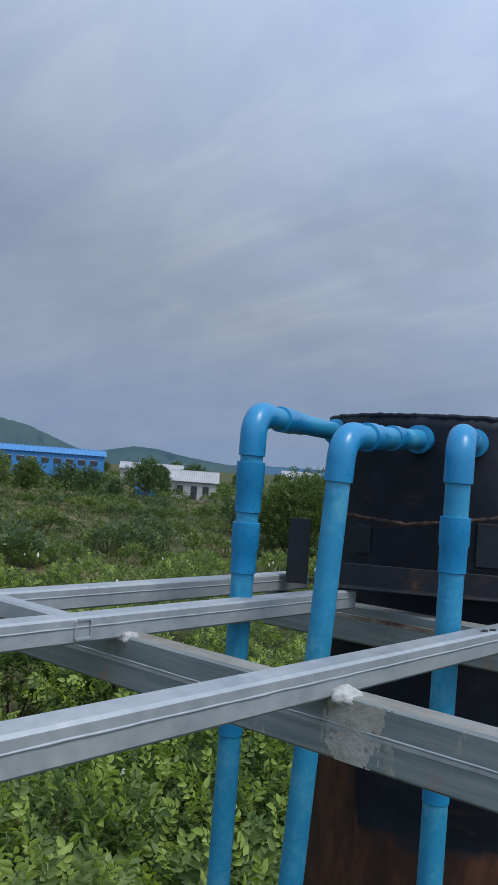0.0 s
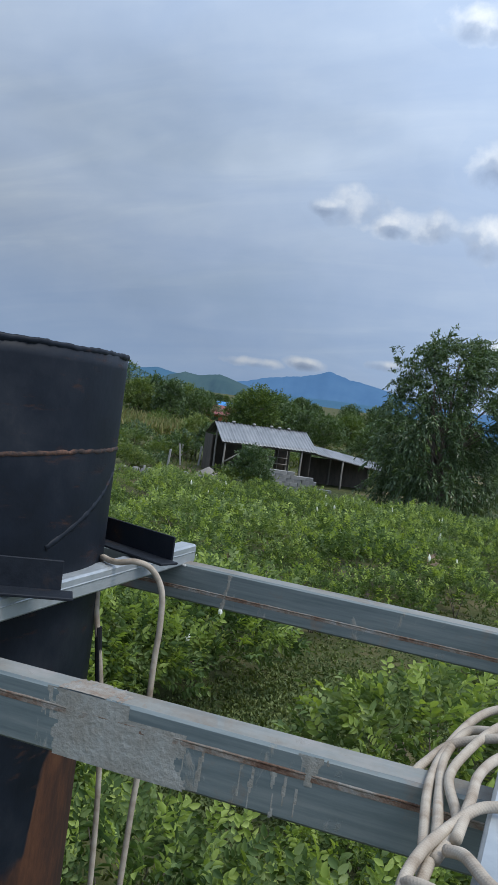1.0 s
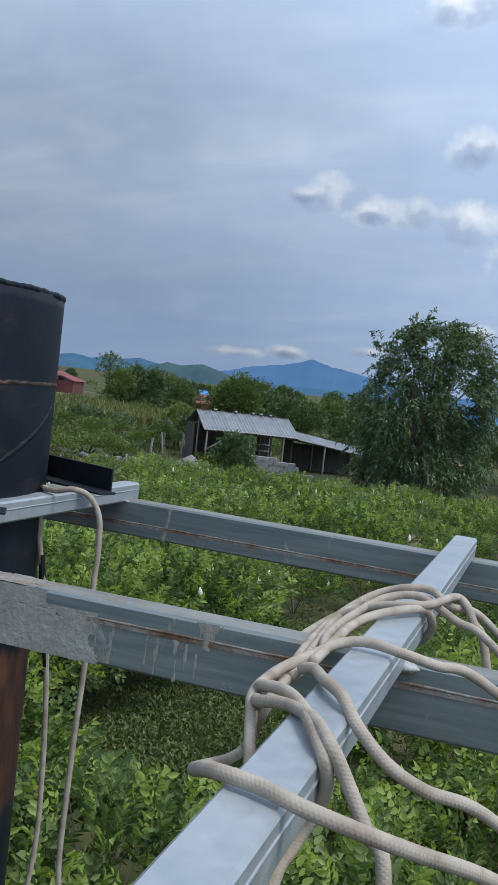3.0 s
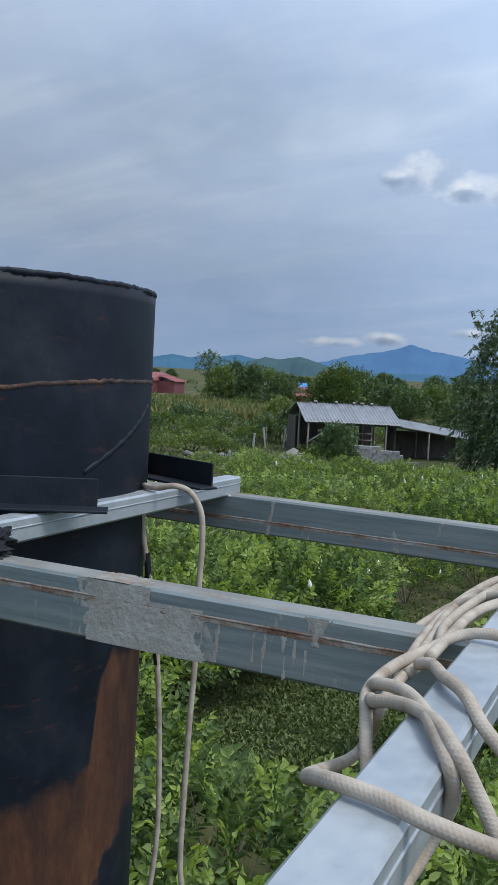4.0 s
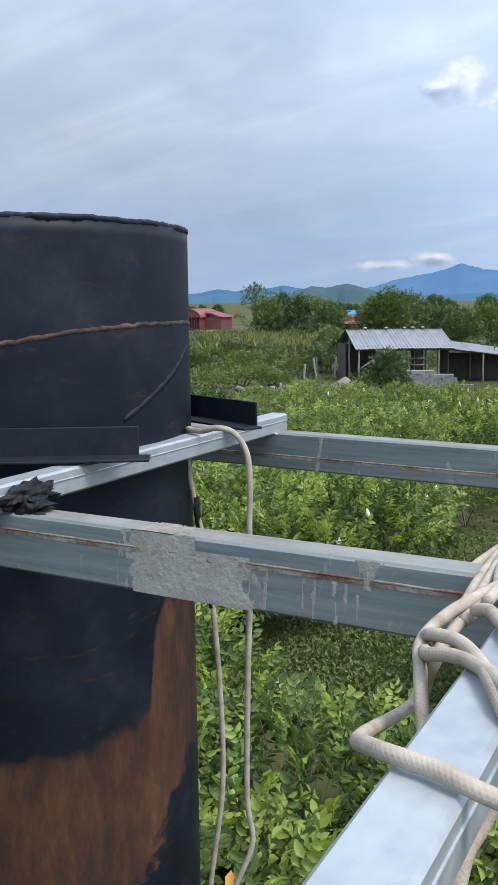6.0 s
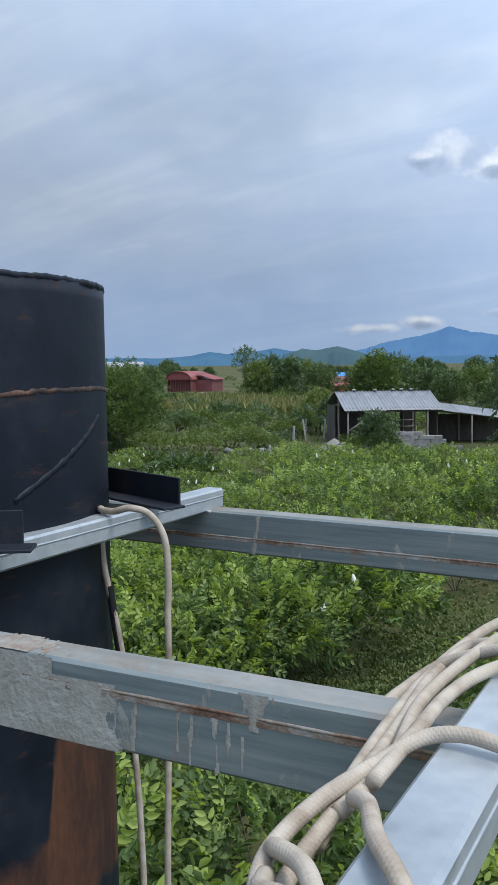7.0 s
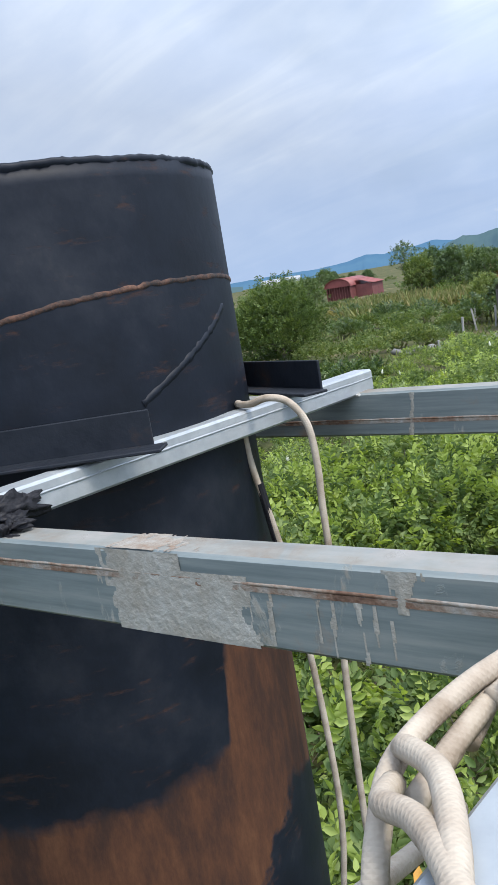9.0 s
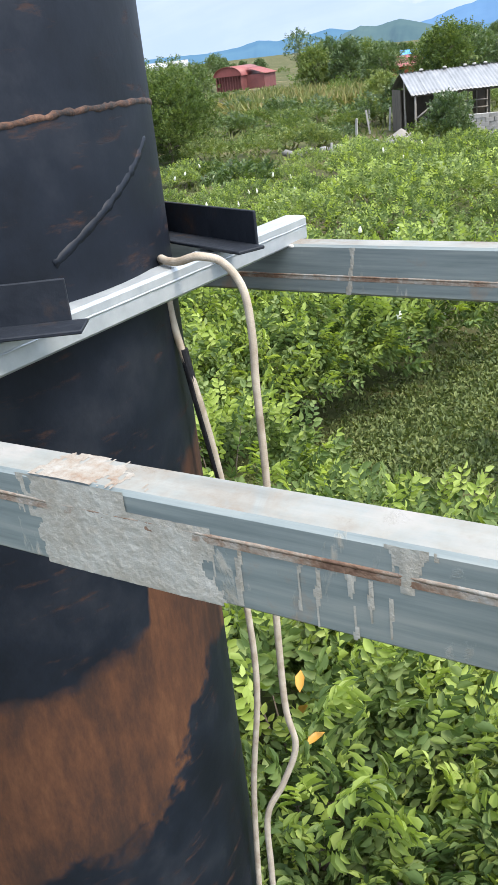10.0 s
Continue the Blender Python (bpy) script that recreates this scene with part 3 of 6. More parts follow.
def tube_mesh(name, line, radius, mat, sides=12, cap=True, uv=True):
    """A round tube along a line; radius is a number or one for each place."""
    n = len(line)
    rad = [radius] * n if isinstance(radius, (int, float)) else list(radius)
    verts, faces, lens = [], [], [0.0]
    side = None
    for k in range(n):
        t = (line[min(k + 1, n - 1)] - line[max(k - 1, 0)]).normalized()
        if side is None:
            side = t.orthogonal().normalized()
        side = (side - t * side.dot(t)).normalized()
        other = t.cross(side)
        if k:
            lens.append(lens[-1] + (line[k] - line[k - 1]).length)
        for s in range(sides):
            a = 2 * math.pi * s / sides
            verts.append(line[k] + (side * math.cos(a) + other * math.sin(a)) * rad[k])
    for k in range(n - 1):
        for s in range(sides):
            faces.append((k * sides + s, k * sides + (s + 1) % sides, (k + 1) * sides + (s + 1) % sides, (k + 1) * sides + s))
    quads = len(faces)
    if cap:
        faces.append(tuple(reversed(range(sides))))
        faces.append(tuple((n - 1) * sides + s for s in range(sides)))
    me = mesh_from(name, verts, faces, mat, True)
    if not uv and sides > 8:
        me.set_sharp_from_angle(angle=radians(35))
    if uv:
        layer = me.uv_layers.new(name="UVMap").data
        for q in range(quads):
            k, s = divmod(q, sides)
            for c, (u, v) in zip(range(4), ((s, k), (s + 1, k), (s + 1, k + 1), (s, k + 1))):
                layer[q * 4 + c].uv = (u / sides, lens[v])
    return me


def lathe_mesh(name, profile, mat, sides=48, rough=0.0, seed=0):
    """A profile of (radius, z) turned about z; rough lifts and dents the edge a little."""
    verts, faces = [], []
    n = len(profile)
    for s in range(sides):
        a = 2 * math.pi * s / sides
        for r, z in profile:
            k = (noise.noise(Vector((math.cos(a) * 9, math.sin(a) * 9, z * 20 + seed))) + 0.7 * noise.noise(Vector((math.cos(a) * 40, math.sin(a) * 40, z * 60 + seed)))) * rough
            j = (0.5 * noise.noise(Vector((math.cos(a) * 17, math.sin(a) * 17, z * 30 + seed + 5))) + 0.8 * noise.noise(Vector((math.cos(a) * 38, math.sin(a) * 38, z * 30 + seed)))) * rough
            verts.append(((r + k) * math.cos(a), (r + k) * math.sin(a), z + j))
    for s in range(sides):
        for k in range(n - 1):
            faces.append((s * n + k, ((s + 1) % sides) * n + k, ((s + 1) % sides) * n + k + 1, s * n + k + 1))
    return mesh_from(name, verts, faces, mat, True)


# ---- ground and distance ----
def polar(az, dist, z=0.0):
    """A place by its bearing (degrees clockwise from +y) and distance from the platform."""
    return (0.9 + dist * math.sin(radians(az)), -1.15 + dist * math.cos(radians(az)), z)


def ground():
    rings = [0, 1.5, 3, 5, 7, 9, 11, 13, 16, 19, 23, 28, 34, 42, 52, 65, 85, 115, 160, 240, 400, 800, 1600, 4800]
    spokes = 96
    verts, faces = [(0, 0, 0)], []
    for r in rings[1:]:
        for s in range(spokes):
            a = 2 * math.pi * s / spokes
            x, y = r * math.sin(a), r * math.cos(a)
            h = noise.noise(Vector((x * 0.25, y * 0.25, 1))) * 0.10 + noise.noise(Vector((x * 0.9, y * 0.9, 4))) * 0.04 if r < 200 else 0
            verts.append((x, y, h))
    for s in range(spokes):
        faces.append((0, 1 + (s + 1) % spokes, 1 + s))
    for k in range(len(rings) - 2):
        for s in range(spokes):
            a, b = 1 + k * spokes + s, 1 + k * spokes + (s + 1) % spokes
            faces.append((a, b, b + spokes, a + spokes))
    ob = new("ground", mesh_from("ground", verts, faces, GROUND, True))
    return tagged(ob, "rough orchard ground with grass, weeds and bare earth", "ground", kind="structure")


ground()


def ridge(name, dist, peaks, mat, label, depth=500.0, seed=0, grain=1.0):
    """A range of hills: its crest through the given (bearing, elevation) places, falling to the plain in front and behind."""
    a0, a1 = peaks[0][0], peaks[-1][0]
    cols, rows = int((a1 - a0) * 7) + 2, 9
    verts, faces = [], []
    for c in range(cols):
        az = a0 + (a1 - a0) * c / (cols - 1)
        el = np.interp(az, [p[0] for p in peaks], [p[1] for p in peaks])
        crest = max(dist * math.tan(radians(el)) + 4.7, 0.0)
        for r in range(rows):
            f = r / (rows - 1)
            g = 1 - abs(f - 0.5) * 2
            d = dist + (f - 0.5) * depth
            n = noise.fractal(Vector((az * 0.9, f * 3, seed)), 0.8, 2.2, 5) * grain
            z = crest * (g ** 0.8) * (1 + 0.10 * n * (1.4 - g)) + crest * 0.035 * noise.noise(Vector((az * 3.1, seed, 0))) * g
            verts.append(polar(az, d + 60 * n, max(z, 0) - 1.0))
    for c in range(cols - 1):
        for r in range(rows - 1):
            k = c * rows + r
            faces.append((k, k + 1, k + rows + 1, k + rows))
    ob = new(name, mesh_from(name, verts, faces, mat, True))
    return tagged(ob, label, "mountain", kind="structure")


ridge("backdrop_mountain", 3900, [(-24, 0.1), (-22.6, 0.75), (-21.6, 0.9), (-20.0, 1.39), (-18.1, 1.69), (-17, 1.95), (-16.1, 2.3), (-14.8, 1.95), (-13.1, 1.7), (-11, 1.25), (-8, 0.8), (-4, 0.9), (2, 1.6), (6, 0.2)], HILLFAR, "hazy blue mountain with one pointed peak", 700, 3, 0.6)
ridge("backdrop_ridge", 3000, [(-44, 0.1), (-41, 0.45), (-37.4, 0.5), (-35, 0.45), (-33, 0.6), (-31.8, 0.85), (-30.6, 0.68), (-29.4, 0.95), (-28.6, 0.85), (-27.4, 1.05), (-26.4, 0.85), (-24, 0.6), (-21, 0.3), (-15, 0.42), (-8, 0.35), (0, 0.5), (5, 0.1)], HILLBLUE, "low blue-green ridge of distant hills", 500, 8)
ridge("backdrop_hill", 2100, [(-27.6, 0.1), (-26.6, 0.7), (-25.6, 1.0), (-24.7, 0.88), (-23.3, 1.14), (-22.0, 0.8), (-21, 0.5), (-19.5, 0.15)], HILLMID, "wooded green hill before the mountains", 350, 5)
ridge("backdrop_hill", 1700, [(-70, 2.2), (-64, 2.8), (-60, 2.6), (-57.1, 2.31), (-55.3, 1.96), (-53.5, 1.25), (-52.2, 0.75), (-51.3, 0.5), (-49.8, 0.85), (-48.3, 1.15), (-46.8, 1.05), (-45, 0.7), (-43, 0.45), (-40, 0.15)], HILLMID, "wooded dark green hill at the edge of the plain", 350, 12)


# ---- the steel frame on the tower ----
ZA, ZAB, ZB, ZC = 4.455, 4.411, 4.417, 4.326


def hollow_box(length, width, height, t=0.003, bevel=0.004):
    """A box section along x, open at both ends, with rounded corners."""
    def loop(w, h, b):
        return [(-w + b, -h), (w - b, -h), (w, -h + b), (w, h - b), (w - b, h), (-w + b, h), (-w, h - b), (-w, -h + b)]
    out, inn = loop(width / 2, height / 2, bevel), loop(width / 2 - t, height / 2 - t, bevel * 0.7)
    n, verts, faces = 8, [], []
    for x in (0, length):
        verts += [(x, a, b) for a, b in out] + [(x, a, b) for a, b in inn]
    for k in range(n):
        j = (k + 1) % n
        faces += [(k, j, 16 + j, 16 + k), (8 + j, 8 + k, 24 + k, 24 + j), (k, 8 + k, 8 + j, j), (16 + k, 16 + j, 24 + j, 24 + k)]
    return verts, faces


def bead_line(name, x0, x1, y, z, radius, mat, seed=0, step=0.02):
    """A rough welded bead along x."""
    pts, rr = [], []
    n = max(int((x1 - x0) / step), 2)
    for k in range(n + 1):
        x = x0 + (x1 - x0) * k / n
        pts.append(Vector((x, y, z + noise.noise(Vector((x * 30, seed, 2))) * radius * 0.5)))
        rr.append(radius * (1 + 0.35 * noise.noise(Vector((x * 60, seed, 0)))))
    return tube_mesh(name, pts, rr, mat, 6, uv=False)


def joist(x0, x1, y0, y1, label):
    """A small box section along y."""
    w, h = x1 - x0, ZA - ZAB
    v, f = hollow_box(y1 - y0, w, h)
    ob = new("steel_joist", mesh_from("steel_joist", v, f, STEEL))
    ob.matrix_world = pose((x0 + x1) / 2, y0, (ZA + ZAB) / 2, 0, 0, 90)
    tagged(ob, label, "steel beam", "joists of the tower frame")
    for side in (-1, 1):
        part("weld_seam", bead_line("joist_seam", 0.0, y1 - y0, side * w / 2, h * 0.12, 0.0017, STEEL, side + x0 * 7), ob, "thin seam between two channels")
    return ob


joist(-0.044, 0.0, -1.75, 0.917, "light grey box-section steel joist beside the tank")
joist(0.796, 0.846, -1.75, 0.925, "light grey box-section steel joist wrapped with rope")
joist(-0.484, -0.44, -1.75, -0.10, "light grey box-section steel joist ending at the tank")
joist(-0.741, -0.697, -1.75, 0.06, "light grey box-section steel joist at the outer edge")


def bearer(y0, x0, x1, zt, zb, label, seam_at, seed, mat, seam=None, tilt=0.0, turn=0.0):
    """Two channels welded lip to lip into a deep box, along x, with a rusty seam on its faces."""
    w, h = 0.05, zt - zb
    v, f = hollow_box(x1 - x0, w, h)
    ob = new("steel_bearer", mesh_from("steel_bearer", v, f, mat))
    ob.matrix_world = pose(x0, y0 + w / 2, (zt + zb) / 2, 0, tilt, turn)
    tagged(ob, label, "steel beam", "bearers of the tower frame")
    z = h / 2 - h * seam_at
    for side in (-1, 1):
        part("weld_seam", bead_line("bearer_seam", 0.0, x1 - x0, side * (w / 2 - 0.0010), z, 0.0023, seam or SEAM, seed + side), ob, "rusty brown weld seam")
        strip = box_bm(0.0, side * w / 2 - 0.0008, z - 0.0075, x1 - x0, side * w / 2 + 0.0008, z - 0.002)
        part("seam_lip", strip, ob, "stained lip below the seam", seam or SEAM)
    return ob


front = bearer(-0.0434, -0.76, 1.75, 4.4056, 4.3156, "blue-grey welded steel bearer with filler smears and rusty seam", 0.28, 1, CHANNEL, None, -0.395, 1.765)
back = bearer(0.849, -0.76, 1.75, ZB, ZC + 0.004, "blue-grey welded steel bearer with rusty seam behind the tank", 0.62, 2, CHANNEL)
near = bearer(-0.813, -1.1, 1.75, ZB, ZC + 0.003, "grey welded steel bearer patched with filler", 0.45, 3, CHANNEL, STEEL)
tie = new("steel_tie", mesh_from("steel_tie", *hollow_box(0.26, 0.035, 0.035), STEEL))
tie.matrix_world = pose(-0.697, -0.90, ZA - 0.02)
tagged(tie, "short grey steel tie between two joists", "steel beam")


def blob(name, at, size, mat, seed, flat=(1, 1, 1), sub=3, rough=0.35):
    bm = bmesh.new()
    bmesh.ops.create_icosphere(bm, subdivisions=sub, radius=1.0)
    for v in bm.verts:
        d = v.co.normalized()
        k = 1 + rough * noise.fractal(d * 1.7 + Vector((seed, 0, 0)), 0.8, 2.0, 4)
        v.co = Vector((d.x * flat[0], d.y * flat[1], d.z * flat[2])) * size * k
    for f in bm.faces:
        f.smooth = True
    ob = part(name, bm, mat=mat)
    ob.location = at
    return ob


for at, size, flat, seed in (((0.006, -0.80, 4.412), 0.024, (1.0, 1.0, 0.6), 1), ((-0.438, -0.80, 4.412), 0.02, (1.0, 1.0, 0.6), 2),
                             ((0.004, 0.852, 4.413), 0.006, (1.2, 0.8, 0.6), 5), ((0.84, 0.006, 4.414), 0.016, (1.2, 1.2, 0.5), 7)):
    w = blob("weld_patch", at, size, WELD, seed, flat)
    tagged(w, "white rough filler over a welded joint", "weld", "weld patches")


def filler_patch(parent, x0, x1, lo, hi, seed, inside, upper=False, label="rough pale filler smeared over the steel"):
    """Paste spread by hand over a bearer's face, or its top: thick where 'inside' is well over nought, with a ragged edge."""
    cell, w, h = 0.0018, 0.05, 0.09
    nx, nz = int((x1 - x0) / cell), int((hi - lo) / cell)
    verts, ok, faces = [], [], []
    for i in range(nx + 1):
        for j in range(nz + 1):
            x, q = x0 + i * cell, lo + j * cell
            rag = 0.30 * noise.fractal(Vector((x * 45, q * 28, seed)), 0.7, 2.1, 5) + 0.16 * noise.noise(Vector((x * 260, q * 40, seed + 3)))
            m = min(inside(x, q) + rag, (x - x0) * 60, (x1 - x) * 60)
            ok.append(m > 0)
            out = 0.0002 + 0.0014 * min(max(m, 0), 0.5) * (1.2 + 0.9 * noise.noise(Vector((x * 130, q * 110, seed))) + 0.5 * noise.noise(Vector((x * 420, q * 420, seed))))
            verts.append((x, q, h / 2 + out) if upper else (x, -w / 2 - out, q))
    for i in range(nx):
        for j in range(nz):
            a = i * (nz + 1) + j
            quad = (a, a + nz + 1, a + nz + 2, a + 1)
            if all(ok[k] for k in quad):
                faces.append(quad)
    return part("filler_patch", mesh_from("filler_patch", verts, faces, FILLER_TOP if upper else FILLER, True), parent, label)


def band(v, a, b, soft):
    """Over nought between a and b, falling away outside."""
    return min((v - a) / soft, (b - v) / soft, 1.0)


filler_patch(front, 0.965, 1.20, -0.0455, 0.0452, 2, lambda x, z: min(band(x, 0.985 + 0.008 * (z < 0), 1.175 + 0.008 * math.sin(z * 140), 0.05) + 0.12, 0.75) if z < 0.028 or x < 1.10 else band(x, 0.985, 1.06, 0.05) - 0.15)
filler_patch(front, 0.93, 1.20, -0.0245, 0.0245, 4, lambda x, y: band(x, 0.945, 1.13, 0.14) - 0.30 - 8 * max(0.0, y - 0.005), True, "rust-stained filler on top of the bearer")
filler_patch(front, 1.165, 1.25, -0.0455, 0.016, 6, lambda x, z: band(x, 1.165, 1.225, 0.04) - 0.42 + 1.1 * noise.fractal(Vector((x * 120, z * 9, 2.5)), 0.7, 2.0, 3), False, "pale streaks of thin filler")
for at, wide, lo, hi in ((1.258, 0.0035, -0.03, 0.012), (1.272, 0.006, -0.042, 0.015), (1.287, 0.003, -0.025, 0.010), (1.301, 0.0065, -0.045, 0.014), (1.316, 0.004, -0.034, 0.012), (1.331, 0.0045, -0.0455, 0.0)):
    filler_patch(front, at - 0.016, at + 0.016, lo, hi, at * 40, lambda x, z: 0.30 - abs(x - at - 0.0012 * math.sin(z * 70 + at * 90)) / wide * 0.62, False, "thin pale run of filler")
filler_patch(front, 1.315, 1.375, 0.006, 0.0452, 9, lambda x, z: 0.45 - abs(x - 1.345) / (0.004 + 0.40 * max(z - 0.004, 0)) * 0.5, False, "small wedge of filler at the seam")
filler_patch(near, 1.06, 1.22, -0.0425, 0.0425, 12, lambda x, z: 0.5 - abs(x - 1.135 - 0.25 * z) / 0.045 * 0.5 - 6 * max(0.0, -0.025 - z), False)
filler_patch(back, 0.86, 0.90, -0.0425, 0.0415, 14, lambda x, z: 0.5 - abs(x - 0.88 - 0.15 * z) / 0.012, False, "white run of paint down the bearer")


def tar_patch():
    """A ragged lump of black bitumen over the joint of joist and bearer."""
    rng = random.Random(4)
    root = empty("tar_patch", (0.012, 0.004, 4.42), 0, "ragged black bitumen patch over a beam joint", "patch")
    for k, (x, y, z, sx, sy, sz) in enumerate(((-0.006, 0.025, 0.010, 0.012, 0.050, 0.020), (0.020, -0.012, -0.010, 0.025, 0.008, 0.017), (0.012, 0.008, 0.002, 0.026, 0.022, 0.009))):
        b = blob("lump", (x, y, z), 1.0, TAR, 11 + k, (sx, sy, sz), 4, 0.75)
        b.parent = root
    return root


tar_patch()


for k in range(5):
    sp = blob("tar_speck", (-0.014 + 0.005 * (k % 3), -0.325 + 0.026 * k, 4.4555), 0.007, TAR, 40 + k, (0.8, 1.3, 0.35), 2, 0.5)
    tagged(sp, "dark drip of bitumen on the joist", "bitumen drip", "bitumen drips")


# ---- the tank ----
def tank():
    root = empty("water_tank", (TX, TY, 0), 0, "tall black-painted steel cylinder tank with rusting sides", "water tank")
    seg = 12
    zs = [0.0, 0.5, 1, 1.5, 2, 2.5, 3, 3.3, 3.6, 3.9, 4.2, 4.5, 4.62, 4.75, TTOP - 0.03]
    me = lathe_mesh("tank_shell", [(TR, z) for z in zs] + [(TR, TTOP - 0.006), (TR - 0.008, TTOP - 0.006), (TR - 0.008, TTOP - 0.3)], TANKM, 128)
    part("shell", me, root)
    rim = lathe_mesh("tank_rim", [(TR - 0.009, TTOP - 0.012), (TR - 0.007, TTOP - 0.001), (TR - 0.001, TTOP + 0.0015), (TR + 0.0014, TTOP - 0.002), (TR + 0.0010, TTOP - 0.007), (TR - 0.0025, TTOP - 0.012)], TANKM, 420, 0.0028, 3)
    part("rim", rim, root, "rough torch-cut rim")
    lid = lathe_mesh("tank_lid", [(0.001, TTOP - 0.05), (0.2, TTOP - 0.05), (TR - 0.006, TTOP - 0.06)], BLACKSTEEL, 48)
    part("lid", lid, root, "recessed black steel lid")
    # the girth weld runs round at a slant
    line, rr = [], []
    for k in range(-150, 80):
        a = radians(k)
        z = np.interp(k, [-150, -115, -84, -60, -45, -27, -5, 22, 80], [4.635, 4.622, 4.613, 4.638, 4.660, 4.678, 4.687, 4.686, 4.66])
        line.append(Vector(((TR - 0.0042) * math.cos(a), (TR - 0.0042) * math.sin(a), z + 0.0022 * noise.noise(Vector((k * 0.3, 0, 0))) + 0.0012 * noise.noise(Vector((k * 1.3, 5, 0))))))
        rr.append(0.0064 * (1 + 0.30 * noise.noise(Vector((k * 0.5, 3, 0))) + 0.18 * noise.noise(Vector((k * 1.7, 8, 0)))))
    part("girth_weld", tube_mesh("girth_weld", line, rr, RUSTW, 8, uv=False), root, "rusty brown slanting girth weld")
    line, rr = [], []
    for k in range(-13, 24):
        a = radians(k)
        z = np.interp(k, [-13, -11, 0, 15, 24], [4.508, 4.516, 4.553, 4.605, 4.64])
        line.append(Vector(((TR - 0.0058) * math.cos(a), (TR - 0.0058) * math.sin(a), z + 0.002 * noise.noise(Vector((k * 0.9, 2, 0))))))
        rr.append(0.0084 * (1 + 0.28 * noise.noise(Vector((k * 0.8, 9, 0))) + 0.2 * noise.noise(Vector((k * 1.9, 4, 0)))))
    part("seam_weld", tube_mesh("seam_weld", line, rr, TANKM, 8, uv=False), root, "black painted diagonal weld")
    return root


RUSTW = material("rusty_weld", [(0.40, (0.012, 0.010, 0.010)), (0.50, (0.050, 0.026, 0.018)), (0.60, (0.105, 0.050, 0.031)), (0.72, (0.18, 0.11, 0.075))], scale=34, rough=0.85, bump=0.6, bump_scale=160, bump_dist=0.003)
tank()


def angle_iron(start, heading, length, leg, label, foot=1, t=0.005, rise=None):
    """An L section: a standing leg along a heading (degrees from +x), its foot to the right of it (foot 1) or left (-1)."""
    rise = rise or leg
    ob = empty("angle_bracket", start, heading, label, "bracket", "angle brackets of the tank")
    y0, y1 = sorted((0.0, -t * foot))
    part("standing_leg", box_bm(0, y0, t * 0.4, length, y1, rise, 0.0012), ob, "", BLACKSTEEL)
    y0, y1 = sorted((-t * foot * 0.9, -leg * foot))
    part("foot_leg", box_bm(-0.02, y0, 0, length + 0.02, y1, t, 0.0012), ob, "black flange with a rusty ragged end", BLACKSTEEL)
    return ob


# two stand tangent to the shell and bear on the joists
ux, uy = math.cos(radians(33.4)), math.sin(radians(33.4))
fx, fy = TX + uy * TR, TY - ux * TR
angle_iron((fx - ux * 0.34, fy - uy * 0.34, 4.459), 33.4, 0.648, 0.055, "black angle-iron bracket welded across the tank with a rusty end", 1)
angle_iron((0.066, 0.652, 4.459), 160.2, 0.80, 0.055, "black angle-iron bracket behind the tank, resting on a joist", -1)
for a, w, z0, z1 in ((-56.5, 0.055, 4.53, 4.632), (-102, 0.05, 4.53, 4.60)):
    pl = part("stiffener_plate", box_bm(-0.004, -w / 2, z0, 0.006, w / 2, z1, 0.0015), mat=BLACKSTEEL)
    pl.matrix_world = pose(TX + TR * math.cos(radians(a)), TY + TR * math.sin(radians(a)), 0, 0, 0, a)
    tagged(pl, "black flat steel plate welded to the tank", "plate", "stiffener plates")
gus = part("gusset_plate", box_bm(-0.003, -0.09, 0, 0.003, -0.035, 0.165, 0.001), mat=BLACKSTEEL)
gus.matrix_world = pose(-0.66, -0.055, 4.438, 0, 0, -50) @ pose(0, 0.07, 0, 0, 0, 0)
tagged(gus, "black steel gusset plate at the edge of the tank", "plate")


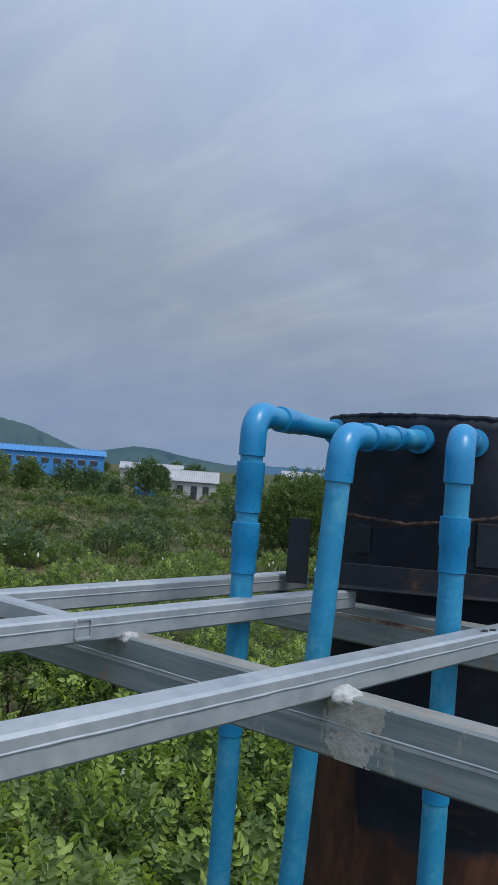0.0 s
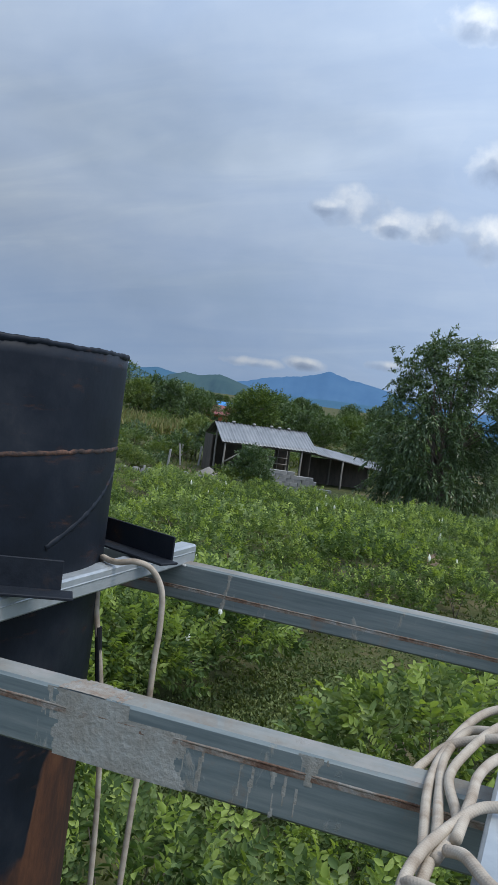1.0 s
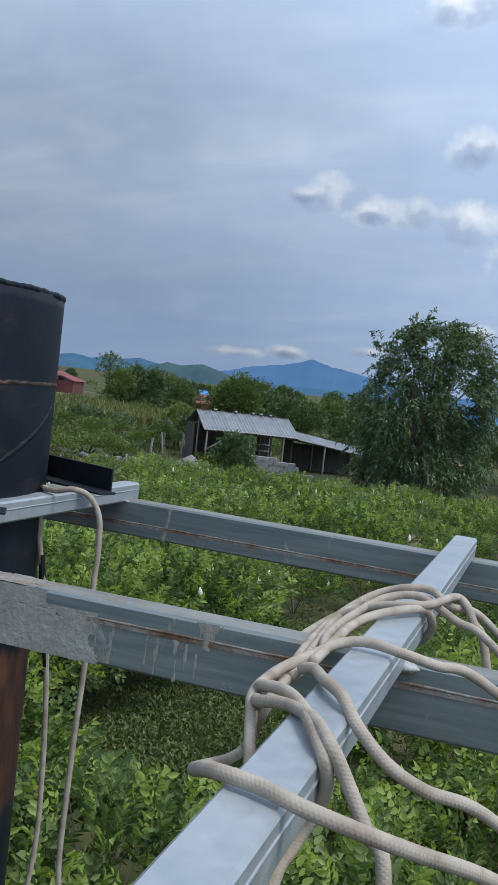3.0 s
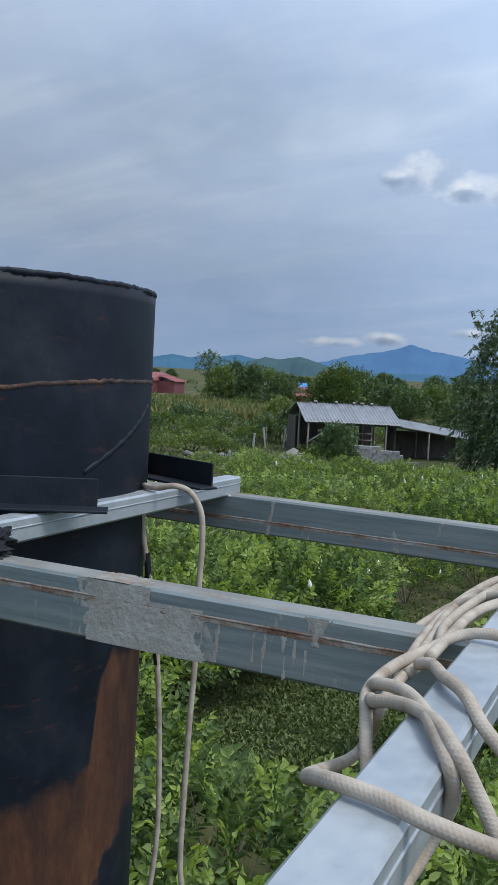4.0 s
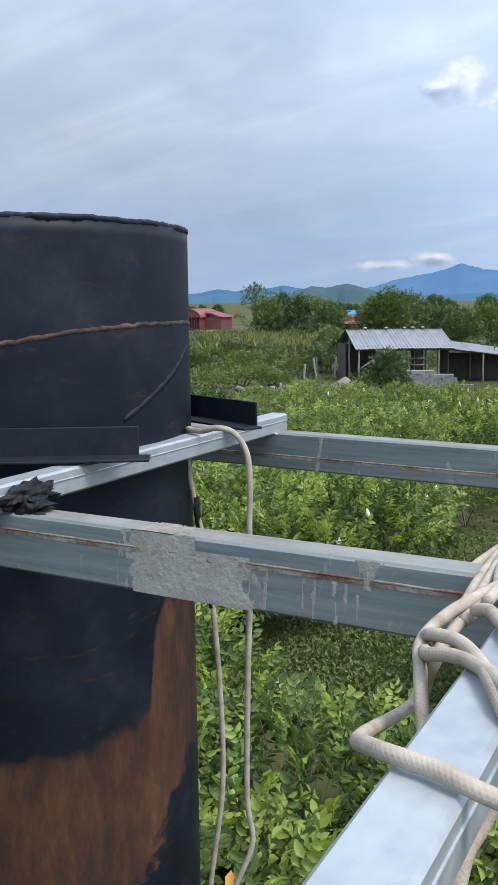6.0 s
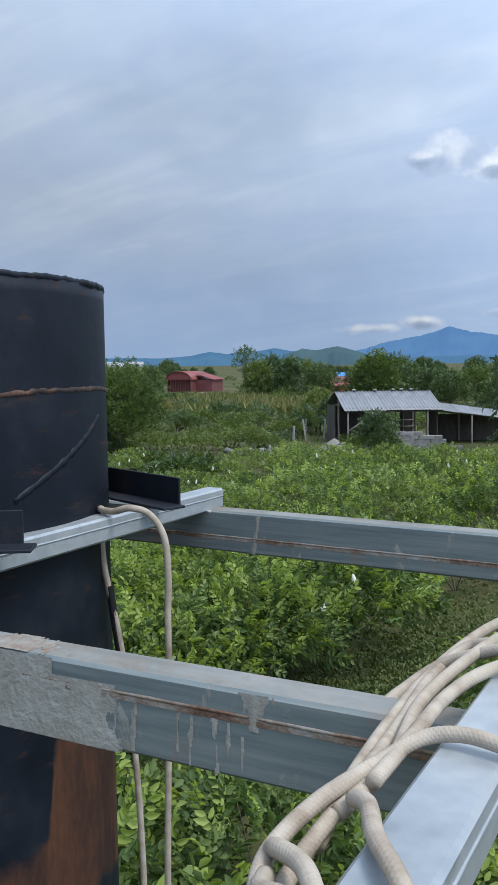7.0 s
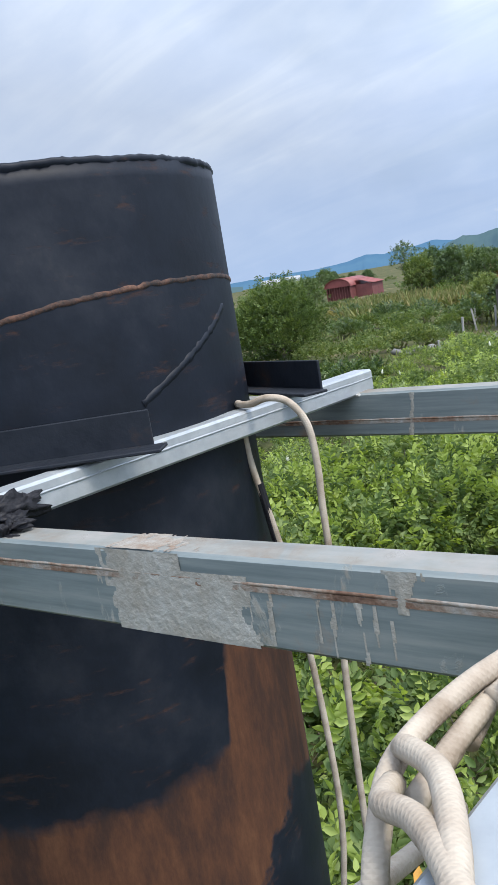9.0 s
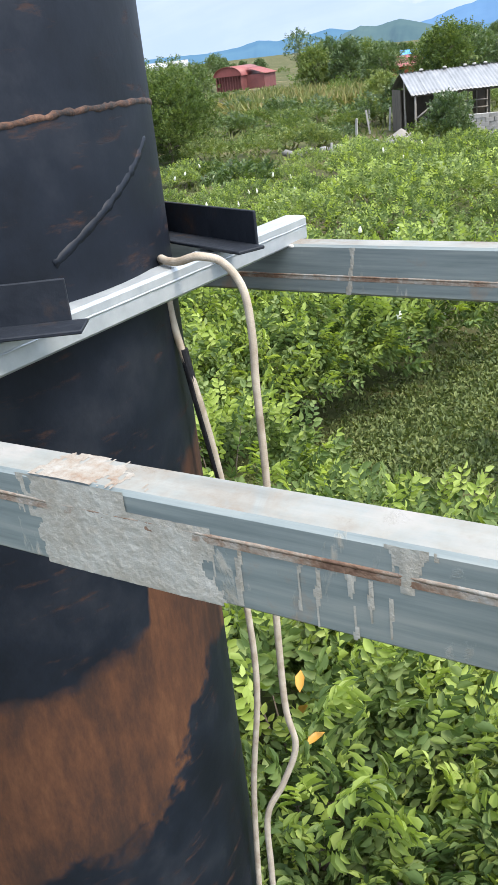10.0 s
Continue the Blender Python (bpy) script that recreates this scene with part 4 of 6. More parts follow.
# ---- blue pipes ----
def pipe_run(name, label, top, inlet, foot, r=0.0235, couplings=(), old=True, stub=None):
    """A riser from the ground with an elbow on top and a short run into the tank's side."""
    root = empty(name, (foot[0], foot[1], 0), 0, label, "pipe", "blue pipes of the tank")
    o = Vector((foot[0], foot[1], 0))
    top, inlet, foot = Vector(top) - o, Vector(inlet) - o, Vector(foot) - o
    run = (inlet - top).normalized()
    dn = (foot - top).normalized()
    body = PVCOLD if old else PVC
    part("riser", tube_mesh("riser", [foot, top + dn * 0.05], r, body, 20, uv=False), root)
    part("inlet_pipe", tube_mesh("inlet_pipe", [top + run * 0.05, inlet + run * 0.03], r, body, 20, uv=False), root)
    re = r * 1.18
    bend = [top + dn * 0.088, top + dn * 0.087, top + dn * 0.045]
    for k in range(1, 8):
        a = k / 8 * math.pi / 2
        bend.append(top + dn * 0.045 * (1 - math.sin(a)) + run * 0.045 * (1 - math.cos(a)))
    bend += [top + run * 0.045, top + run * 0.066]
    rads = [re * 0.9] + [re] * (len(bend) - 1)
    part("elbow", tube_mesh("elbow", bend, rads, PVC, 24, uv=False), root, "glossy blue moulded elbow")
    for base, way, length, big in couplings:
        at, d = (top, dn) if way == "down" else (top, run)
        a, b = at + d * base, at + d * (base + length)
        mid = (a + b) / 2
        pts = [a, a + d * 0.001, mid, mid + d * 0.006, b - d * 0.001, b]
        part("coupling", tube_mesh("coupling", pts, [r * 1.05, re * big, re * big, re * (big - 0.09), re * (big - 0.09), r * 1.04], PVC, 24, uv=False), root, "bright blue pipe coupling")
    fl = inlet - run * 0.012
    part("inlet_collar", tube_mesh("inlet_collar", [fl - run * 0.012, fl - run * 0.01, fl + run * 0.03], [r * 1.1, r * 1.45, r * 1.5], PVC, 24, uv=False), root, "blue collar with sealing paste")
    return root


pipe_run("blue_pipe", "blue plastic water pipe rising beside the tank, with a coupling", (-0.0865, -0.322, 4.806), (-0.247, 0.057, 4.817), (-0.10, -0.335, 0.0), couplings=((0.15, "down", 0.105, 1.04), (0.56, "down", 0.12, 1.0), (0.10, "run", 0.05, 1.02)))
pipe_run("blue_pipe", "leaning blue plastic water pipe entering the tank side", (-0.262, -0.455, 4.792), (-0.366, 0.019, 4.819), (-0.43, -0.60, 0.0), couplings=((0.12, "run", 0.075, 1.06), (0.27, "run", 0.07, 1.0)))
pipe_run("blue_pipe", "blue plastic water pipe with two couplings beside the tank", (-0.487, -0.455, 4.832), (-0.655, 0.085, 4.834), (-0.50, -0.46, 0.0), couplings=((0.10, "down", 0.105, 1.06), (0.225, "down", 0.105, 1.04), (0.56, "down", 0.1, 1.0), (0.14, "run", 0.14, 1.04)))


# ---- rope ----
def rope(name, points, label, r=0.0059, per=8):
    line = spline(points, per)
    me = tube_mesh(name, line, r, ROPE, 12)
    o = new(name, me)
    return tagged(o, label, "rope", "ropes")


KNOT = "cream braided rope wound over the steel joist"
rope("rope", [(0.753, -0.24, 4.43), (0.756, -0.289, 4.425), (0.712, -0.175, 4.345), (0.706, -0.209, 4.34), (0.739, -0.4, 4.412), (0.783, -0.487, 4.457), (0.825, -0.503, 4.463), (0.859, -0.51, 4.46), (0.896, -0.5, 4.45), (0.933, -0.468, 4.43), (0.973, -0.414, 4.4), (1.02, -0.3, 4.33)], KNOT)
rope("rope", [(0.772, -0.351, 4.395), (0.763, -0.333, 4.412), (0.754, -0.311, 4.43), (0.742, -0.272, 4.44), (0.748, -0.215, 4.447), (0.767, -0.155, 4.452), (0.788, -0.119, 4.46), (0.818, -0.114, 4.466), (0.856, -0.117, 4.463), (0.893, -0.099, 4.452), (0.936, -0.073, 4.44), (1.05, -0.02, 4.36)], KNOT)
rope("rope", [(0.742, -0.267, 4.44), (0.752, -0.278, 4.45), (0.78, -0.3, 4.458), (0.809, -0.344, 4.464), (0.835, -0.396, 4.464), (0.85, -0.419, 4.456), (0.852, -0.41, 4.43), (0.844, -0.405, 4.405), (0.835, -0.427, 4.385), (0.831, -0.46, 4.37), (0.83, -0.5, 4.28), (0.832, -0.51, 4.1)], KNOT)
rope("rope", [(0.751, -0.291, 4.44), (0.761, -0.314, 4.448), (0.786, -0.329, 4.457), (0.822, -0.366, 4.466), (0.852, -0.413, 4.466), (0.87, -0.416, 4.44), (0.89, -0.422, 4.41), (0.908, -0.437, 4.39), (0.92, -0.46, 4.25), (0.925, -0.47, 4.05)], KNOT)
rope("rope", [(0.769, -0.204, 4.45), (0.786, -0.223, 4.459), (0.807, -0.265, 4.465), (0.833, -0.299, 4.4655), (0.856, -0.324, 4.45), (0.886, -0.336, 4.43), (0.919, -0.323, 4.41), (0.968, -0.293, 4.39), (1.05, -0.22, 4.31)], KNOT)
rope("rope", [(0.7, 0.045, 4.41), (0.708, 0.068, 4.416), (0.734, 0.111, 4.432), (0.792, 0.105, 4.458), (0.85, 0.107, 4.47), (0.877, 0.2, 4.468), (0.895, 0.196, 4.46), (0.91, 0.178, 4.44), (0.928, 0.153, 4.42), (0.96, 0.1, 4.3)], KNOT)
rope("rope", [(0.753, -0.226, 4.425), (0.742, -0.15, 4.428), (0.724, 0.006, 4.42), (0.731, 0.123, 4.43), (0.759, 0.213, 4.446), (0.803, 0.231, 4.462), (0.84, 0.231, 4.464), (0.875, 0.191, 4.455), (0.914, 0.232, 4.44), (1, 0.26, 4.36)], KNOT)
rope("rope", [(0.76, -0.209, 4.44), (0.77, -0.136, 4.446), (0.745, -0, 4.432), (0.756, 0.073, 4.442), (0.786, 0.138, 4.46), (0.825, 0.156, 4.469), (0.854, 0.149, 4.463), (0.89, 0.131, 4.45), (0.93, 0.13, 4.435), (1.02, 0.12, 4.36)], KNOT)
rope("rope", [(0.774, -0.183, 4.452), (0.777, -0.093, 4.456), (0.778, -0.026, 4.456), (0.795, 0.026, 4.462), (0.832, 0.083, 4.4655), (0.852, 0.116, 4.458), (0.857, 0.138, 4.43), (0.836, 0.156, 4.402), (0.813, 0.153, 4.4)], KNOT)
rope("rope", [(0.754, -0.283, 4.425), (0.754, -0.245, 4.432), (0.755, -0.168, 4.438), (0.739, -0.027, 4.426), (0.73, 0.081, 4.426), (0.748, 0.148, 4.44), (0.788, 0.134, 4.455)], KNOT)
rope("hanging_rope", [(-0.045, 0.56, 3.0), (-0.03, 0.575, 3.35), (0.0, 0.59, 3.62), (0.0, 0.59, 3.83), (-0.012, 0.585, 4.04), (-0.03, 0.578, 4.2), (-0.055, 0.567, 4.35), (-0.0535, 0.56, 4.44), (-0.046, 0.548, 4.4615), (-0.02, 0.53, 4.4635), (0.01, 0.52, 4.466), (0.045, 0.522, 4.474), (0.075, 0.538, 4.462), (0.097, 0.55, 4.42), (0.102, 0.553, 4.35),
                     (0.1, 0.552, 4.27), (0.1, 0.552, 4.11), (0.095, 0.548, 3.93), (0.092, 0.545, 3.66), (0.1, 0.553, 3.55), (0.075, 0.535, 3.46), (0.045, 0.512, 3.38), (0.038, 0.51, 3.22), (0.03, 0.5, 2.9)], "cream rope looped over the joist and hanging down", 0.0062)
wire = tube_mesh("black_tape", spline([(-0.0475, 0.572, 4.31), (-0.034, 0.577, 4.2), (-0.015, 0.585, 4.06)]), 0.0076, TAR, 10, uv=False)
tagged(new("tape_wrap", wire), "black tape wrapped round the hanging rope", "tape")


# ---- plants ----
def leaves_mesh(name, pos, way, up, length, width, mat, droop=0.25, plain=False):
    """Many leaves in one mesh: folded along the midrib, or plain pointed blades where they stay far off."""
    n = len(pos)
    way = way / np.linalg.norm(way, axis=1, keepdims=True)
    side = np.cross(way, up)
    side /= np.linalg.norm(side, axis=1, keepdims=True) + 1e-9
    nrm = np.cross(side, way)
    L, W = length[:, None], width[:, None]
    if plain:
        v = np.stack([pos, pos + way * L * 0.45 + side * W * 0.5, pos + way * L - nrm * L * droop, pos + way * L * 0.45 - side * W * 0.5], 1)
        me = bpy.data.meshes.new(name)
        me.vertices.add(n * 4)
        me.vertices.foreach_set("co", v.astype(np.float32).ravel())
        me.loops.add(n * 4)
        me.loops.foreach_set("vertex_index", np.arange(n * 4, dtype=np.int32))
        me.polygons.add(n)
        me.polygons.foreach_set("loop_start", (np.arange(n) * 4).astype(np.int32))
        me.materials.append(mat)
        me.update(calc_edges=True)
        return me
    v = np.empty((n, 6, 3))
    v[:, 0] = pos
    v[:, 1] = pos + way * L * 0.35 + side * W * 0.5 + nrm * W * 0.16
    v[:, 2] = pos + way * L * 0.72 + side * W * 0.40 + nrm * (W * 0.12 - L * droop * 0.35)
    v[:, 3] = pos + way * L - nrm * L * droop
    v[:, 4] = pos + way * L * 0.72 - side * W * 0.40 + nrm * (W * 0.12 - L * droop * 0.35)
    v[:, 5] = pos + way * L * 0.35 - side * W * 0.5 + nrm * W * 0.16
    idx = (np.arange(n)[:, None] * 6 + np.array([0, 1, 2, 3, 0, 3, 4, 5])[None]).ravel()
    me = bpy.data.meshes.new(name)
    me.vertices.add(n * 6)
    me.vertices.foreach_set("co", v.astype(np.float32).ravel())
    me.loops.add(n * 8)
    me.loops.foreach_set("vertex_index", idx.astype(np.int32))
    me.polygons.add(n * 2)
    me.polygons.foreach_set("loop_start", (np.arange(n * 2) * 4).astype(np.int32))
    me.materials.append(mat)
    me.update(calc_edges=True)
    return me


def lump(d, seed, amp):
    return 1 + amp * np.array([noise.fractal(Vector(q) * 1.9 + Vector((seed * 3.7, 0, 0)), 0.8, 2.1, 3) for q in d])


def sprigs(rng, count, per, radius, height, base, leaf, seed, young=0.25, flat=0.8, fill=0.45, amp=0.32):
    """Twigs on and in a lumpy dome, with leaves in pairs along each. Returns old and young leaves."""
    d = rng.normal(size=(count, 3))
    d[:, 2] = np.abs(d[:, 2]) * flat - 0.18
    d /= np.linalg.norm(d, axis=1, keepdims=True)
    r = (fill + (1 - fill) * rng.random(count) ** 0.45) * lump(d, seed, amp)
    at = np.stack([d[:, 0] * r * radius, d[:, 1] * r * radius, base + (height - base) * (0.42 + 0.56 * d[:, 2] * r)], 1)
    way = d + np.array([0, 0, 0.55]) + rng.normal(size=(count, 3)) * 0.35
    way /= np.linalg.norm(way, axis=1, keepdims=True)
    k = np.arange(per) / per
    twig = leaf * per * 0.30
    pos = at[:, None] + way[:, None] * (k[None, :, None] * twig)
    side = np.cross(way, rng.normal(size=(count, 3)))
    side /= np.linalg.norm(side, axis=1, keepdims=True)
    sgn = np.where(np.arange(per) % 2 == 0, 1.0, -1.0)
    lw = side[:, None] * sgn[None, :, None] + way[:, None] * (0.35 + 0.7 * k[None, :, None]) + rng.normal(size=(count, per, 3)) * 0.22
    up = np.cross(side, way)
    up *= np.where(up[:, 2:3] < 0, -1.0, 1.0)
    ups = np.repeat(up[:, None], per, 1) + rng.normal(size=(count, per, 3)) * 0.25
    ln = leaf * (0.65 + 0.6 * rng.random((count, per)))
    isy = (rng.random(count) < young) & (d[:, 2] > 0.05) & (r > 0.8)
    sets = []
    for m in (~isy, isy):
        sets.append((pos[m].reshape(-1, 3), lw[m].reshape(-1, 3), ups[m].reshape(-1, 3), ln[m].ravel(), ln[m].ravel() * 0.52))
    return sets, at


def stems_mesh(name, rng, tips, base, thick, mat, count):
    """Tapered limbs from the foot to some of the twigs, in one mesh."""
    bm = bmesh.new()
    pick = rng.choice(len(tips), size=min(count, len(tips)), replace=False)
    for k in pick:
        t = Vector(tips[k])
        fork = Vector((t.x * 0.18, t.y * 0.18, base * 0.8))
        line = spline([(0, 0, -0.1), fork, fork.lerp(t, 0.5) + Vector((0, 0, 0.08 * t.z)), t], 3)
        me = tube_mesh("limb", line, [thick * (1 - 0.85 * i / (len(line) - 1)) for i in range(len(line))], mat, 5, uv=False)
        bm.from_mesh(me)
        bpy.data.meshes.remove(me)
    out = bpy.data.meshes.new(name)
    bm.to_mesh(out)
    bm.free()
    out.materials.append(mat)
    return out


def make_bush(name, seed, radius, height, count, per, leaf, label, category="bush", group="", old=None, young=None, yshare=0.25, stems=8, fill=0.45, thick=0.022, plain=False):
    rng = np.random.default_rng(seed)
    root = empty(name, (0, 0, 0), 0, label, category, group)
    sets, at = sprigs(rng, count, per, radius, height, height * 0.12, leaf, seed, yshare, fill=fill)
    tagged(part("foliage", leaves_mesh("foliage", *sets[0], old or LEAF, plain=plain), root), kind="stuff")
    if len(sets[1][0]):
        tagged(part("young_growth", leaves_mesh("young_growth", *sets[1], young or LEAFY, plain=plain), root, "bright young shoots"), kind="stuff")
    part("stem", stems_mesh("stem", rng, at, height * 0.15, thick, BARK, stems), root, "thin brown branching stem")
    return root


def scatter(protos, spots):
    """Set copies of the prototypes at (x, y, scale, turn); the first of each kind takes a spot itself."""
    used = set()
    for k, (x, y, s, turn, pick) in enumerate(spots):
        ob = protos[pick % len(protos)]
        m = pose(x, y, 0, 0, 0, turn)
        if ob not in used:
            used.add(ob)
            ob.matrix_world = m @ Matrix.Scale(s, 4)
        else:
            c = copy_thing(ob, m)
            c.scale = (s, s, s * 0.95)
    for ob in protos:
        if ob not in used:
            for o in (*ob.children_recursive, ob):
                bpy.data.objects.remove(o)


CLEARING = [(-3.7, 7.6), (-3.1, 9.4), (-2.5, 11.2), (-1.8, 13.5), (-1.4, 16.5), (0.6, 21), (3, 26)]
APPROACH = [(-2.4, 6.6), (-1.6, 8.6)]


def gap_to(x, y, line):
    best = 1e9
    for (ax, ay), (bx, by) in zip(line, line[1:]):
        dx, dy = bx - ax, by - ay
        t = max(0, min(1, ((x - ax) * dx + (y - ay) * dy) / (dx * dx + dy * dy)))
        best = min(best, math.hypot(x - ax - t * dx, y - ay - t * dy))
    return best


rng = random.Random(7)
near_spots, mid_spots, far_spots = [], [], []
step = 2.6
for i in range(-22, 12):
    for j in range(-3, 24):
        x = i * step + (j % 2) * step / 2 + rng.uniform(-0.45, 0.45)
        y = j * step * 0.9 + rng.uniform(-0.45, 0.45)
        d, az = math.hypot(x, y), math.degrees(math.atan2(x, y))
        pick, turn = rng.randrange(1000), rng.uniform(0, 360)
        if not -72 < az < 22 or d < 2.3 or d > 40 or gap_to(x, y, CLEARING) < 1.6 or gap_to(x, y, APPROACH) < 1.3 or d < 6.4:
            continue
        if math.hypot(x - TX, y - TY) < 1.5:
            continue
        s = rng.uniform(0.66, 1.18)
        s = min(s, max(0.30, 4.5 * (1 - d / 49.5) / 1.75))
        if d < 14:
            near_spots.append((x, y, s, turn, pick))
        elif d < 27 or az > -27:
            if math.hypot(x + 13.6, y - 46.5) > 6:
                mid_spots.append((x, y, s * (1.0 if az > -30 else 0.85), turn, pick))
        elif rng.random() < 0.62:
            mid_spots.append((x, y, s * rng.uniform(0.6, 1.0), turn, pick))
for x, y, s in ((-1.35, 2.75, 0.95), (-1.9, 4.75, 0.9), (0.25, 4.7, 0.95), (1.9, 4.3, 1.0), (-3.5, 3.7, 1.0), (-5.6, 3.3, 1.0), (-3.9, 5.6, 0.9), (-5.9, 5.4, 1.05), (0.9, 6.6, 0.9), (-2.6, 2.0, 0.85), (-4.3, 1.9, 1.0), (-6.2, 1.6, 1.0), (2.9, 6.4, 1.0), (-0.3, 6.3, 0.7), (-0.55, 2.9, 0.8), (0.35, 3.1, 0.85), (-5.5, 8.3, 1.0), (-5.0, 10.1, 1.05), (-4.5, 11.9, 1.1), (-6.6, 9.6, 1.0), (-5.9, 6.9, 0.9)):
    near_spots.append((x, y, s, rng.uniform(0, 360), rng.randrange(1000)))
BUSH = "leafy green guava bush with bright young shoots"
near_bushes = [make_bush("guava_bush", 20 + k, 1.25, 1.75 + 0.1 * k, 640, 8, 0.105, BUSH, group="guava bushes", yshare=0.5, stems=12) for k in range(3)]
mid_bushes = [make_bush("guava_bush", 40 + k, 1.3, 1.65 + 0.12 * k, 520, 6, 0.105, BUSH, group="guava bushes", yshare=0.34, stems=5, plain=True) for k in range(3)]
scatter(near_bushes, near_spots)
scatter(mid_bushes, mid_spots)

SHRUB = "low wild shrub in the open field"
shrubs = [make_bush("wild_shrub", 60 + k, 1.5, 1.25 + 0.3 * k, 330, 5, 0.17, SHRUB, group="field shrubs", old=(LEAFD, LEAFS, LEAFS, LEAFW)[k], young=LEAFS, yshare=0.25, stems=3, plain=True) for k in range(4)]
spots = []
for k in range(95):
    # the scrub stands in clumps with open grass between
    ca, cd = rng.uniform(-66, -4), 36 + 95 * rng.random() ** 0.85
    for j in range(rng.randrange(2, 7)):
        x, y, _ = polar(ca + rng.gauss(0, 90 / cd), cd + rng.gauss(0, 1.8))
        if math.hypot(x + 13.6, y - 46.5) < 7.5 or (-27.5 < ca < -23.5 and 32 < cd < 52):
            continue
        spots.append((x, y, rng.uniform(0.3, 0.95), rng.uniform(0, 360), rng.randrange(100)))
spots.sort(key=lambda q: math.hypot(q[0], q[1]))
scatter(shrubs, spots[:290])


def far_scrub():
    """Uncounted scrub over the plain beyond the field."""
    pick, gen = random.Random(21), np.random.default_rng(21)
    every = [[], [], [], [], []]
    for k in range(300):
        az, d = pick.uniform(-66, -2), pick.uniform(95, 310)
        if -36 < az < -30 and d < 155:
            continue
        size = pick.uniform(1.2, 2.8)
        sets, _ = sprigs(gen, 60, 4, size, size * 0.9, 0.1, 0.34, k, 0.0)
        for lst, arr in zip(every, (sets[0][0] + np.array(polar(az, d)), *sets[0][1:])):
            lst.append(arr)
    ob = new("far_scrub", leaves_mesh("far_scrub", *[np.concatenate(e) for e in every], LEAFS, 0.25, True))
    return tagged(ob, "green scrub scattered over the plain", "scrub", kind="stuff")


far_scrub()


def make_tree(name, seed, radius, height, trunk, leaf, count, label, mat, per=5, group="", puffs=9, low=0.25):
    """A tapered trunk with limbs, and a crown of many leafy clumps with gaps between."""
    rng = np.random.default_rng(seed)
    root = empty(name, (0, 0, 0), 0, label, "tree", group)
    tips = []
    every = [[], [], [], [], []]
    for k in range(puffs):
        a = 2.4 * k + rng.uniform(-0.4, 0.4)
        f = (k + 0.5) / puffs
        rr = radius * (0.55 * math.sin(math.pi * min(0.25 + 0.7 * f, 1.0)) + 0.12)
        c = np.array([math.cos(a) * rr, math.sin(a) * rr, height * (low + (0.86 - low) * f)])
        size = radius * rng.uniform(0.42, 0.62)
        sets, at = sprigs(rng, count // puffs, per, size, size * 1.7, 0.0, leaf, seed + k, 0.0, 1.3, 0.3, 0.5)
        p, w, u, ln, wd = sets[0]
        for lst, arr in zip(every, (p + c - np.array([0, 0, size * 0.55]), w, u, ln, wd)):
            lst.append(arr)
        tips.append(c)
    part("crown", leaves_mesh("crown", *[np.concatenate(e) for e in every], mat, 0.3, leaf < 0.3), root)
    bm = bmesh.new()
    for k, c in enumerate([np.array([0, 0, height * 0.7])] + tips):
        start = Vector((0, 0, -0.2 if k == 0 else height * (0.16 + 0.03 * k)))
        line = spline([start, start.lerp(Vector(c), 0.45) + Vector((0, 0, 0.06 * height)), Vector(c)], 4) if k else spline([start, (0.05, 0.03, height * 0.3), Vector(c)], 4)
        t0 = trunk if k == 0 else trunk * 0.5
        me = tube_mesh("limb", line, [t0 * (1 - 0.8 * i / (len(line) - 1)) for i in range(len(line))], BARK, 7, uv=False)
        bm.from_mesh(me)
        bpy.data.meshes.remove(me)
    part("trunk", bm, root, "tapered brown trunk with limbs", BARK)
    return root


